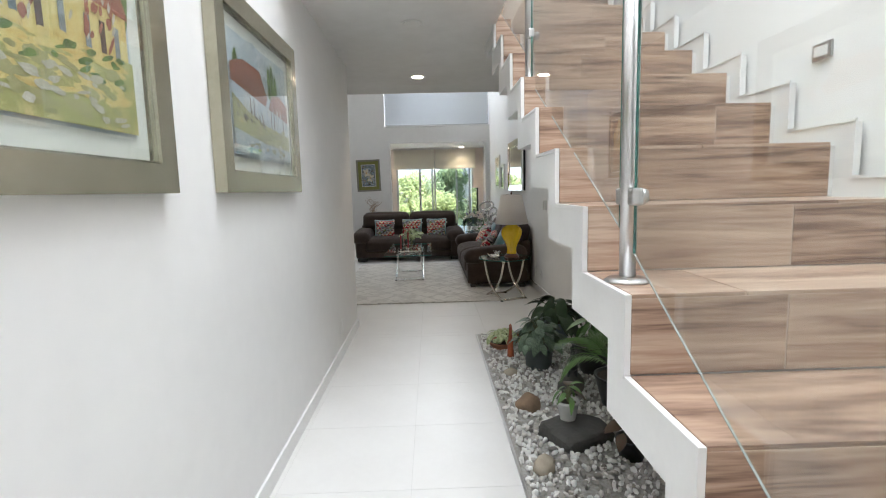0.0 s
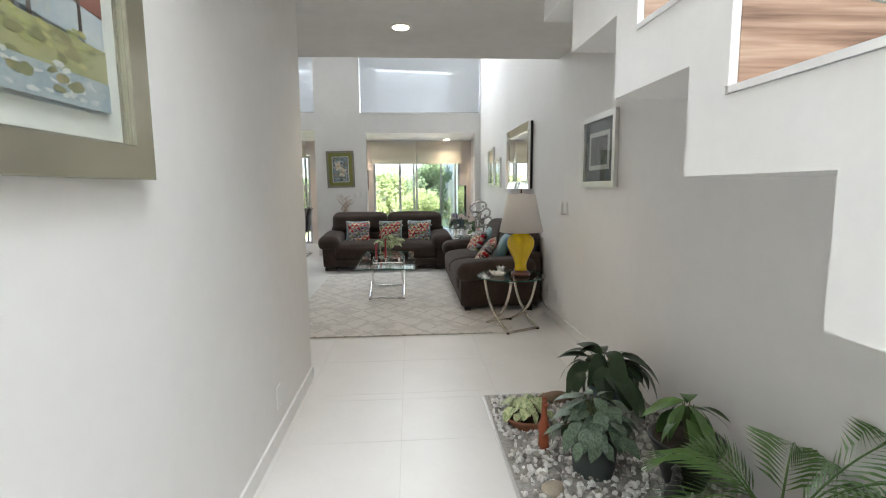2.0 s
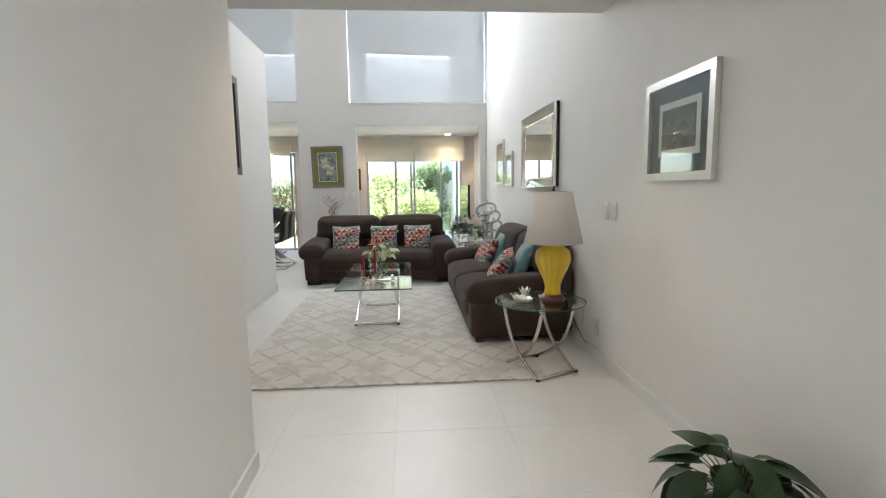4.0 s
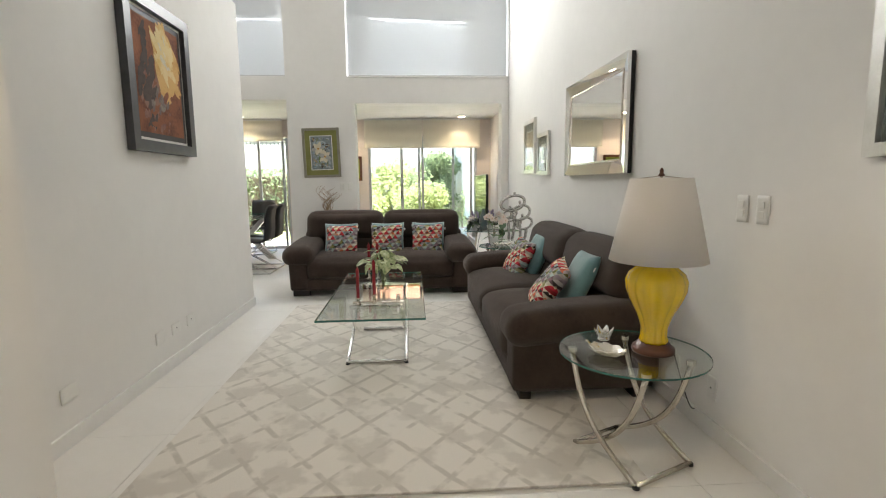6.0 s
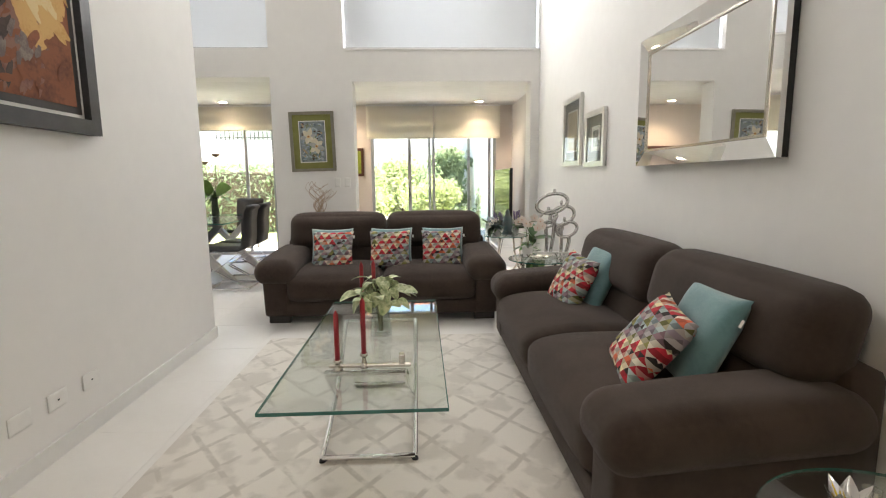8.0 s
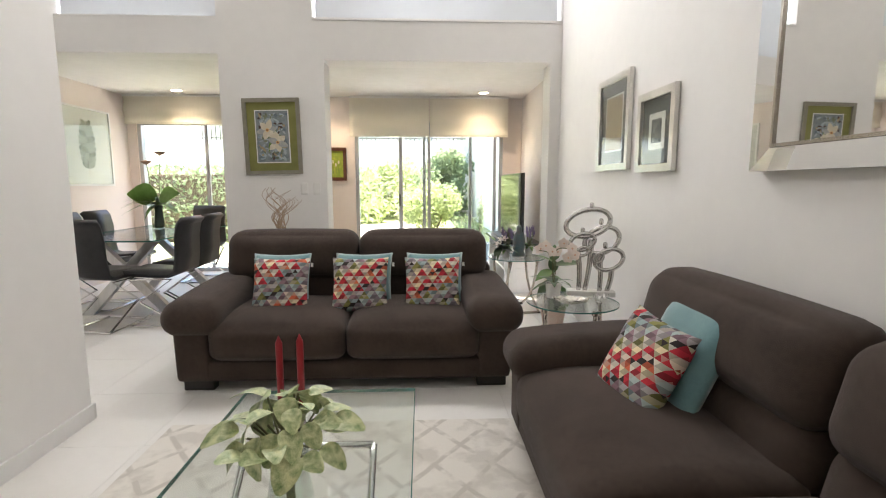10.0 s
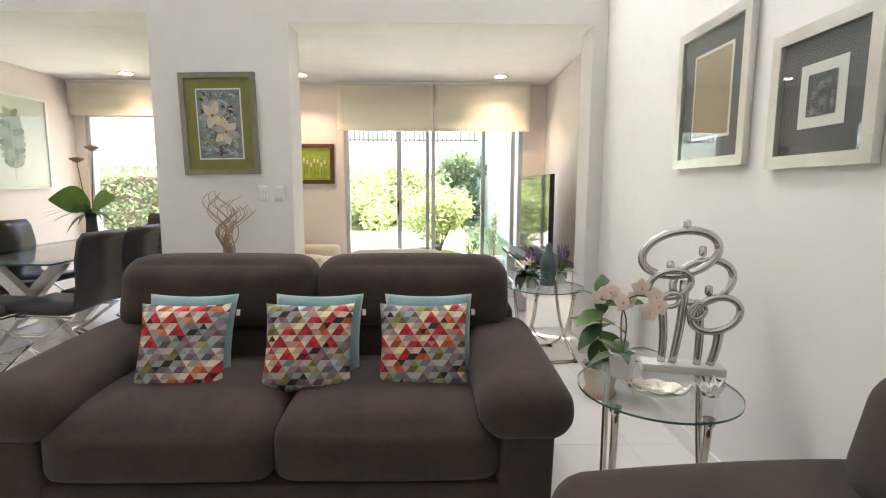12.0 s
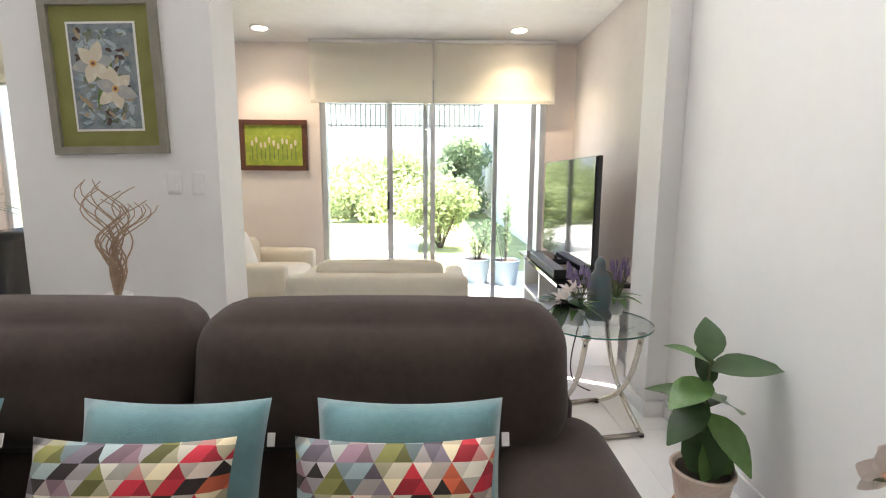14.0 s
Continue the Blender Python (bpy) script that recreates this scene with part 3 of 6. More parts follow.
# ---- sofas ----
def sofa(x, y, turn, length, label, deep=1.0, tall=1.0):
    s = thing("sofa", x, y, 0, label, "sofa", turn, "brown sofas")
    s.scale = (1, deep, tall)
    h = length / 2
    seat = h - 0.25
    part("base", soft_box(length - 0.15, 0.86, 0.135, 0.03, 8, (0, 0.0, 0), (0, 0.455, 0.128)), SOFA, s, smooth=True)
    part("back_panel", soft_box(length - 0.16, 0.16, 0.60, 0.06, 8, (0, 0, 0), (0, 0.865, 0.37)), SOFA, s, smooth=True)

    def recline(q):
        return (q.x, q.y + 0.24 * (q.z - 0.45), q.z)

    def sag(q):
        f = max(0.0, (0.30 - q.y) / 0.32) ** 2
        return (q.x, q.y, q.z - 0.045 * f * max(0.0, (q.z - 0.19) / 0.25))

    def arm_shape(q):
        t = min(1, max(0, (q.y + 0.02) / 0.85))
        return (q.x + side * 0.02 * (1 - t), q.y, q.z - 0.05 * (1 - t) ** 1.5)

    for side in (-1, 1):
        part("seat_cushion", soft_box(seat + 0.005, 0.72, 0.25, 0.07, 14, (0, 0.02, 0.035), (side * (seat / 2 + 0.002), 0.36, 0.315), sag), SOFA, s, smooth=True)
        wide = (length - 0.24) / 2
        part("back_cushion", soft_box(wide, 0.25, 0.34, 0.10, 14, (0, 0.035, 0.012), (side * wide / 2, 0.725, 0.732), recline), SOFA, s, smooth=True)
        part("lumbar_cushion", soft_box(wide - 0.03, 0.22, 0.26, 0.09, 10, (0, 0.02, 0), (side * wide / 2, 0.75, 0.485), recline), SOFA, s, smooth=True)
        part("arm", soft_box(0.21, 0.87, 0.44, 0.035, 8, (0.012, 0, 0), (side * (h - 0.155), 0.452, 0.282), lambda q: (q.x + side * 0.03 * (q.z - 0.2), q.y, q.z)), SOFA, s, smooth=True)
        part("arm_pad", soft_box(0.35, 0.90, 0.205, 0.10, 14, (0, 0, 0.012), (side * (h - 0.172), 0.42, 0.495), arm_shape), SOFA, s, smooth=True)
        for fy in (0.10, 0.80):
            part("foot", box(side * (h - 0.17) - 0.09, side * (h - 0.17) + 0.09, fy - 0.035, fy + 0.035, 0, 0.062, 0.006), DARK_FOOT, s)
    return s


BACK_SOFA = sofa(-0.325, 8.35, 0, 2.12, "dark brown velour two-seat sofa facing the hall")
SIDE_SOFA = sofa(0.568, 6.73, -90, 2.42, "long dark brown velour sofa against the wall", 0.945, 0.95)


def cushion(kind, x, y, z, size, thick, turn, tilt, roll, material, label):
    """A knife-edged scatter cushion standing on its lower edge."""
    c = bmesh.new()
    n = 16
    grid = {}
    for side in (1, -1):
        for i in range(n + 1):
            for j in range(n + 1):
                u, v = 2 * i / n - 1, 2 * j / n - 1
                rim = max(abs(u), abs(v)) > 0.999
                if side < 0 and rim:
                    grid[side, i, j] = grid[1, i, j]
                    continue
                pinch = 1 - 0.07 * (1 - u * u) * abs(v) ** 3 * 1.0
                pinch_u = 1 - 0.07 * (1 - v * v) * abs(u) ** 3
                puff = ((1 - u ** 4) * (1 - v ** 4)) ** 0.55
                crease = 0.05 * math.sin(9 * u + 5 * v + 3 * x) * (abs(u * v)) * puff
                grid[side, i, j] = c.verts.new((u * size / 2 * pinch_u, side * (thick / 2) * puff * (1 + crease), v * size / 2 * pinch))
        for i in range(n):
            for j in range(n):
                f = [grid[side, i, j], grid[side, i + 1, j], grid[side, i + 1, j + 1], grid[side, i, j + 1]]
                c.faces.new(f if side < 0 else f[::-1])
    ob = part("scatter_cushion", c, material, smooth=True)
    ob.matrix_world = pose(x, y, z, tilt, roll, turn)
    tagged(ob, label, "cushion", "sofa cushions")
    if material is TEAL:
        tag = part("care_label", box(size * 0.49, size * 0.53, -0.001, 0.001, size * 0.25, size * 0.32), PLASTIC, ob, "small white care label")
    return ob


TRI, PLAIN = "square cushion woven with bright multicoloured triangles", "plain teal velvet cushion behind a patterned one"
for cx, kx in ((-0.785, -0.03), (-0.27, 0.01), (0.205, 0.02)):
    cushion("plain", cx + kx, 8.83, 0.588, 0.39, 0.11, 0, -20, 0, TEAL, PLAIN)
    cushion("woven", cx, 8.70, 0.585, 0.37, 0.11, 0, -20, 0, WEAVE, TRI)
cushion("plain", 1.15, 7.32, 0.585, 0.44, 0.12, -90, -25, 0, TEAL, PLAIN)
cushion("woven", 0.99, 7.31, 0.555, 0.38, 0.12, -82, -27, 5, WEAVE, TRI)
cushion("plain", 1.11, 6.08, 0.595, 0.42, 0.12, -96, -26, 0, TEAL, PLAIN)
cushion("woven", 0.925, 6.10, 0.565, 0.38, 0.12, -102, -38, 6, WEAVE, TRI)

# ---- rug ----
rug = part("rug", soft_box(2.15, 3.15, 0.016, 0.006, 2), RUG)
rug.location = (-0.075, 6.38, 0.0082)
tagged(rug, "pale silky area rug with a worn diamond lattice", "rug")


# ---- tables ----
def coffee_table():
    t = thing("coffee_table", -0.22, 6.60, 0.017, "rectangular clear glass coffee table with a chrome frame", "coffee table")
    g = part("glass_top", box(-0.325, 0.325, -0.77, 0.77, 0.412, 0.424, 0.002), TABLE_GLASS, t, "clear bevelled glass top")
    g.visible_shadow = False
    rim = bmesh.new()
    for a, b, c, d in ((-0.326, 0.326, -0.772, -0.769), (-0.326, 0.326, 0.769, 0.772), (-0.328, -0.325, -0.77, 0.77), (0.325, 0.328, -0.77, 0.77)):
        box(a, b, c, d, 0.412, 0.424, bm=rim)
    part("glass_edge", rim, GLASS_EDGE, t, "green polished glass edge")
    for s in (-1, 1):
        for y0, y1 in ((-0.37, 0.40), (0.40, -0.37)):
            part("leg", tube(arc((s * 0.20, y0, 0.015), (s * (0.20 if y0 < 0 else 0.165), y1, 0.40), (0, 0.05 if y0 < 0 else -0.05, -0.05)), 0.0125, 10), CHROME, t, smooth=True)
    for yy, z, w in ((-0.37, 0.015, 0.2), (0.40, 0.015, 0.165), (0.40, 0.398, 0.2), (-0.37, 0.398, 0.165)):
        part("crossbar", tube([(-w, yy, z), (w, yy, z)], 0.0125, 10), CHROME, t, smooth=True)
    for s in (-1, 1):
        part("foot_pad", lathe([(0.014, -0.002), (0.014, 0.006)], 12, centre=(s * 0.2, -0.37)), POT_BLACK, t)
    return t


coffee_table()


def side_table(x, y, turn, label, r=0.275, h=0.52):
    t = thing("side_table", x, y, 0, label, "side table", turn, "round glass side tables")
    g = part("glass_top", lathe([(r - 0.003, h), (r, h + 0.003), (r, h + 0.007), (r - 0.003, h + 0.010)], 56), TABLE_GLASS, t, "round clear glass top")
    g.visible_shadow = False
    rim = bmesh.new()
    a = [[rim.verts.new(((r + 0.0015) * math.cos(k * math.pi / 28), (r + 0.0015) * math.sin(k * math.pi / 28), z)) for k in range(56)] for z in (h + 0.001, h + 0.009)]
    for k in range(56):
        rim.faces.new((a[0][k], a[0][(k + 1) % 56], a[1][(k + 1) % 56], a[1][k]))
    part("glass_edge", rim, GLASS_EDGE, t, "green polished glass rim")
    for s in (-1, 1):
        p, q = (s * 0.17, -0.19, 0.012), (s * 0.17, 0.19, h - 0.02)
        part("leg", tube(arc(p, q, (0, 0.07, -0.05)), 0.0125, 10), SATIN, t, smooth=True)
        p, q = (s * 0.14, 0.19, 0.012), (s * 0.14, -0.19, h - 0.02)
        part("leg", tube(arc(p, q, (0, -0.07, -0.05)), 0.0125, 10), SATIN, t, smooth=True)
    for yy, z, w in ((-0.19, 0.012, 0.17), (0.19, 0.012, 0.14)):
        part("crossbar", tube([(-w, yy, z), (w, yy, z)], 0.0115, 10), SATIN, t, smooth=True)
    for sx, yy in ((0.17, -0.19), (-0.17, -0.19), (0.14, 0.19), (-0.14, 0.19)):
        part("rubber_foot", lathe([(0.015, 0), (0.015, 0.012)], 12, centre=(sx, yy)), POT_BLACK, t)
        part("glass_pad", lathe([(0.02, h - 0.02), (0.02, h - 0.001)], 14, centre=(sx, -yy)), SATIN, t)
    return t


side_table(1.0, 5.02, 25, "round glass side table with crossed steel legs beside the sofa", 0.315, 0.485)
side_table(1.055, 8.42, -20, "round glass side table with crossed steel legs in the corner")
side_table(1.07, 10.27, 10, "round glass side table with crossed legs behind the sofa")


def table_lamp():
    l = thing("table_lamp", 1.085, 5.0, 0.497, "yellow fluted ceramic table lamp with a linen shade", "lamp")
    part("wood_base", lathe([(0.086, 0), (0.09, 0.010), (0.086, 0.024), (0.074, 0.032), (0.066, 0.044)], 36), WOOD, l, "turned dark wooden base", True)
    part("body", lathe([(0.054, 0.044), (0.058, 0.054), (0.052, 0.075), (0.053, 0.11), (0.070, 0.165), (0.100, 0.225), (0.119, 0.275), (0.122, 0.315), (0.110, 0.35),
                        (0.08, 0.375), (0.056, 0.39), (0.050, 0.41), (0.058, 0.425), (0.058, 0.432)], 64, flutes=12, depth=0.11), YELLOW, l, "glossy yellow fluted ceramic body", True)
    sh = bmesh.new()
    n = 48
    rings = [[sh.verts.new((r * math.cos(2 * math.pi * i / n), r * math.sin(2 * math.pi * i / n), z)) for i in range(n)] for r, z in ((0.199, 0.405), (0.124, 0.752), (0.120, 0.752), (0.195, 0.405))]
    for a, b in ((0, 1), (1, 2), (2, 3), (3, 0)):
        for i in range(n):
            sh.faces.new((rings[a][i], rings[a][(i + 1) % n], rings[b][(i + 1) % n], rings[b][i]))
    part("shade", sh, SHADE, l, "off-white linen shade", True)
    part("harp", tube([(0.0, 0, 0.42), (0.0, 0, 0.76)], 0.005, 8), SATIN, l)
    part("spider", tube([(-0.121, 0, 0.748), (0, 0, 0.762), (0.121, 0, 0.748)], 0.0025, 6), SATIN, l)
    part("finial", lathe([(0.005, 0.758), (0.014, 0.764), (0.007, 0.774), (0.009, 0.784), (0.003, 0.795)], 16), WOOD, l, smooth=True)
    part("cable", tube(arc((0.1, 0.02, 0.005), (0.36, 0.25, -0.4), (0.05, 0.05, -0.12)), 0.003, 6), POT_BLACK, l, "thin black cable")
    return l


table_lamp()


# ---- framed pictures ----
def framed(x, y, z, wide, high, facing, frame_mat, rim, deep, layers, label, roll=0.0, glazed=True):
    """A picture whose local x runs along its width, z up, front towards -y. layers: inset and material from outside in."""
    turn = {"south": 0, "west": -90, "east": 90}[facing]
    f = thing("framed_picture", x, y, z, label, "picture", turn, lean=(0, roll))
    f.matrix_world = pose(x, y, z, 0, 0, turn) @ pose(0, 0, 0, 0, roll, 0)
    w, h = wide / 2, high / 2
    for a, b, c, d in ((-w, w, h, h - rim), (-w, w, -h, -h + rim)):
        bm = prism([(a, c), (b, c), (b - rim, d), (a + rim, d)], "y", -deep, -0.002)
        part("frame_rail", bm, frame_mat, f)
    for s in (-1, 1):
        part("frame_stile", prism([(s * w, -h), (s * w, h), (s * (w - rim), h - rim), (s * (w - rim), -h + rim)], "y", -deep, -0.002), frame_mat, f)
    yy = -deep * 0.35
    for k, (inset, m) in enumerate(layers):
        i = rim + inset - 0.001
        part("mount" if k < len(layers) - 1 else "artwork", box(-w + i, w - i, yy, yy + 0.0012, -h + i, h - i), m, f)
        yy -= 0.0016
    f["front"] = yy
    if glazed:
        g = part("glazing", box(-w + rim, w - rim, -deep * 0.78, -deep * 0.78 + 0.002, -h + rim, h - rim), GLASS, f, "clear picture glass")
        g.visible_shadow = False
    return f


def daub(f, outline, material, name="paint", k=0):
    """A painted shape on the artwork, outline in metres from its middle."""
    y = f["front"] - 0.0004 * k
    return part(name, prism(outline, "y", y - 0.0003, y), material, f)


def blob(cx, cz, rx, rz, n=18, jag=0.15, seed=1):
    rnd = random.Random(seed)
    return [(cx + rx * math.cos(2 * math.pi * i / n) * (1 + rnd.uniform(-jag, jag)), cz + rz * math.sin(2 * math.pi * i / n) * (1 + rnd.uniform(-jag, jag))) for i in range(n)]


def paint(name, colour, second, scale=14):
    return mat(name, colour, 0.85, second=second, scale=scale, mix=0.9)


def strokes(f, material, count, where, size, seed, k):
    """Many small brush strokes of one colour. where: gives a stroke's middle and slant."""
    rnd, bm = random.Random(seed), bmesh.new()
    y = f["front"] - 0.0004 * k
    for _ in range(count):
        cx, cz, a = where(rnd)
        long, thin = size * rnd.uniform(0.5, 1.4), size * rnd.uniform(0.2, 0.55)
        ring = blob(0, 0, long, thin, 12, 0.25, rnd.randint(0, 9999))
        ca, sa = math.cos(a), math.sin(a)
        prism([(cx + u * ca - v * sa, cz + u * sa + v * ca) for u, v in ring], "y", y - 0.0003 - 0.0001 * rnd.random(), y, bm)
    return tagged(part("brushwork", bm, material, f), kind="stuff")


def around(cx, cz, sx, sz, slant=0.0, loose=0.5):
    def where(rnd):
        return cx + max(-2, min(2, rnd.gauss(0, 1))) * sx / 2, cz + max(-2, min(2, rnd.gauss(0, 1))) * sz / 2, slant + rnd.uniform(-loose, loose)
    return where


P_SKY = paint("paint_sky", (0.58, 0.60, 0.60), (0.36, 0.42, 0.47), 9)
P_GRASS = paint("paint_grass", (0.62, 0.52, 0.24), (0.36, 0.36, 0.14), 16)
P_EARTH = paint("paint_earth", (0.44, 0.33, 0.18), (0.22, 0.22, 0.10), 20)
P_ROOF = paint("paint_roof", (0.33, 0.13, 0.08), (0.18, 0.08, 0.06), 30)
P_PALE = paint("paint_pale", (0.62, 0.60, 0.53), (0.45, 0.42, 0.34), 18)
P_TREE = paint("paint_tree", (0.05, 0.10, 0.035), (0.14, 0.22, 0.06), 26)
P_WATER = paint("paint_water", (0.16, 0.25, 0.34), (0.38, 0.42, 0.44), 12)
P_DARK = paint("paint_dark", (0.05, 0.035, 0.03), (0.09, 0.06, 0.05), 20)
P_BLUE = paint("paint_blue", (0.10, 0.14, 0.17), (0.24, 0.27, 0.28), 22)
P_PETAL = paint("paint_petal", (0.74, 0.70, 0.60), (0.62, 0.55, 0.42), 30)
P_RUST = paint("paint_rust", (0.10, 0.025, 0.015), (0.26, 0.09, 0.04), 6)
P_AMBER = paint("paint_amber", (0.52, 0.26, 0.07), (0.66, 0.40, 0.15), 9)
P_LIME = paint("paint_lime", (0.45, 0.50, 0.07), (0.28, 0.36, 0.05), 18)
P_INK = paint("paint_ink", (0.34, 0.36, 0.35), (0.07, 0.08, 0.08), 40)
P_TAN = paint("paint_tan", (0.46, 0.36, 0.24), (0.36, 0.27, 0.17), 30)
P_LEAFGREY = paint("paint_leaf_grey", (0.06, 0.08, 0.06), (0.2, 0.22, 0.15), 12)

P_WASH = paint("paint_wash", (0.66, 0.66, 0.64), (0.46, 0.52, 0.58), 8)
P_SOFT = paint("paint_soft_grey", (0.40, 0.44, 0.47), (0.60, 0.60, 0.58), 16)
P_OCHRE = paint("paint_ochre", (0.60, 0.40, 0.13), (0.66, 0.55, 0.24), 14)
P_BRICK = paint("paint_brick", (0.42, 0.17, 0.10), (0.28, 0.10, 0.07), 20)
P_OLIVE = paint("paint_olive", (0.25, 0.26, 0.10), (0.38, 0.36, 0.18), 18)


def level(x0, x1, z0, z1, slant=0.0):
    def where(rnd):
        return rnd.uniform(x0, x1), rnd.uniform(z0, z1), slant + rnd.uniform(-0.25, 0.25)
    return where


def landscape(y, label):
    return framed(HALL_LEFT, y, 1.71, 1.0, 0.755, "east", GOLD_FRAME, 0.078, 0.045, [(0.0, SATIN), (0.010, WHITE_CARD), (0.055, WHITE_CARD), (0.062, P_WASH)], label)


def farmhouse():
    f = landscape(1.395, "watercolour of red-roofed house and cypresses in champagne frame")
    w, h = 0.355, 0.232
    strokes(f, P_SKY, 26, level(-w + 0.07, w - 0.07, 0.10, h - 0.02), 0.06, 11, 1)
    for i, (cx, rz) in enumerate(((-0.29, 0.075), (0.10, 0.10), (0.145, 0.12), (0.19, 0.08))):
        daub(f, blob(cx, 0.10, 0.022, rz, 20, 0.22, i), P_TREE, "cypress", 3 + i)
    daub(f, [(-w, -0.02), (-0.05, -0.06), (w, -0.10), (w, 0.02), (0.08, 0.05), (-w, 0.07)], P_WASH, "house_wall", 8)
    daub(f, [(-w, 0.045), (0.03, 0.005), (0.06, 0.045), (-0.03, 0.145), (-0.22, 0.15), (-w, 0.11)], P_BRICK, "roof", 9)
    daub(f, [(0.07, 0.0), (w, -0.03), (w, 0.05), (0.24, 0.085), (0.12, 0.065)], P_BRICK, "roof", 10)
    strokes(f, P_ROOF, 26, level(-w + 0.06, 0.0, 0.04, 0.11, -0.3), 0.02, 12, 11)
    strokes(f, P_SOFT, 30, level(-w + 0.05, w - 0.05, -0.07, 0.0, 1.4), 0.018, 13, 12)
    for i, cx in enumerate((-0.17, -0.13, 0.09, 0.13, 0.27)):
        daub(f, [(cx, -0.09), (cx + 0.012, -0.09), (cx + 0.010, 0.01), (cx + 0.002, 0.01)], P_DARK, "post", 13)
    daub(f, [(-w, -h), (w, -h), (w, -0.10), (0.05, -0.085), (-0.2, -0.05), (-w, 0.0)], P_OLIVE, "ground", 14)
    strokes(f, P_GRASS, 80, level(-w + 0.05, w - 0.05, -0.15, -0.08, -0.15), 0.016, 14, 15)
    strokes(f, P_DARK, 22, level(-w + 0.04, 0.0, -0.09, -0.04, -0.5), 0.014, 15, 16)
    strokes(f, P_EARTH, 30, level(-0.1, w - 0.05, -0.17, -0.10, -0.1), 0.02, 16, 17)
    daub(f, [(-w, -h), (w, -h), (w, -0.17), (0.0, -0.165), (-w, -0.13)], P_WATER, "water", 18)
    strokes(f, P_SOFT, 60, level(-w + 0.05, w - 0.05, -h + 0.01, -0.16), 0.012, 17, 19)
    strokes(f, P_EARTH, 14, level(-w + 0.05, w - 0.05, -h + 0.015, -0.17), 0.022, 18, 20)


def village():
    f = landscape(0.062, "watercolour village landscape in a wide champagne frame")
    w, h = 0.355, 0.232
    strokes(f, P_SKY, 30, level(-w + 0.07, w - 0.07, 0.08, h - 0.02), 0.06, 21, 1)
    for i, (cx, cz, rx, rz) in enumerate(((-0.25, 0.09, 0.09, 0.10), (-0.05, 0.11, 0.07, 0.08), (0.31, 0.09, 0.045, 0.12))):
        daub(f, blob(cx, cz, rx, rz, 24, 0.22, i), P_TREE, "tree", 2 + i)
    for i, (cx, cz, k) in enumerate(((-0.16, 0.02, 1.0), (0.06, 0.03, 1.2), (0.245, 0.02, 1.0))):
        daub(f, [(cx - 0.10 * k, cz - 0.09 * k), (cx + 0.10 * k, cz - 0.10 * k), (cx + 0.10 * k, cz + 0.04 * k), (cx - 0.10 * k, cz + 0.04 * k)], P_OCHRE if i else P_PALE, "house", 5 + i)
        daub(f, [(cx - 0.12 * k, cz + 0.03 * k), (cx + 0.11 * k, cz + 0.02 * k), (cx + 0.07 * k, cz + 0.11 * k), (cx - 0.06 * k, cz + 0.12 * k)], P_BRICK, "roof", 8 + i)
        for dx in (-0.05, 0.0, 0.05):
            daub(f, [(cx + dx * k, cz - 0.08 * k), (cx + dx * k + 0.018, cz - 0.08 * k), (cx + dx * k + 0.018, cz - 0.01 * k), (cx + dx * k, cz - 0.01 * k)], P_BLUE if dx else P_DARK, "opening", 11)
    strokes(f, P_BRICK, 40, level(-0.25, w - 0.05, -0.05, 0.05, 1.3), 0.018, 22, 12)
    strokes(f, P_PALE, 18, level(-0.25, w - 0.05, -0.06, 0.06, 1.3), 0.012, 23, 13)
    daub(f, [(-w, -h), (w, -h), (w, -0.06), (0.1, -0.075), (-0.15, -0.07), (-w, -0.05)], P_GRASS, "field", 14)
    strokes(f, P_OCHRE, 110, level(-w + 0.05, w - 0.05, -0.17, -0.06, -0.1), 0.028, 24, 15)
    strokes(f, P_OLIVE, 80, level(-w + 0.05, w - 0.05, -h + 0.015, -0.10, -0.1), 0.022, 25, 16)
    strokes(f, P_TREE, 22, level(-0.1, w - 0.04, -0.13, -0.06, 0.2), 0.016, 26, 17)
    strokes(f, P_PALE, 40, level(-w + 0.05, w - 0.05, -h + 0.015, -0.12), 0.018, 27, 18)


village()
farmhouse()

mag = framed(-1.268, PIER - 0.002, 1.688, 0.53, 0.705, "south", OLIVE_FRAME, 0.035, 0.03, [(0.0, OLIVE_MAT), (0.072, WHITE_CARD), (0.082, P_BLUE)], "painting of white magnolias in an olive frame, hung crooked", -1.2, False)
def petal_shape(cx, cz, angle, long, wide):
    """A pointed petal that starts at (cx, cz)."""
    pts = [(t * long, k * wide * math.sin(math.pi * t ** 0.8) ** 0.8) for k in (1, -1) for t in ([i / 8 for i in range(9)] if k > 0 else [i / 8 for i in range(7, 0, -1)])]
    a, b = math.cos(angle), math.sin(angle)
    return [(cx + u * a - v * b, cz + u * b + v * a) for u, v in pts]


P_SHADE = paint("paint_petal_shade", (0.50, 0.47, 0.40), (0.36, 0.36, 0.36), 26)
def inside(rnd):
    return rnd.uniform(-0.118, 0.118), rnd.uniform(-0.21, 0.21), rnd.uniform(0, 3.1)


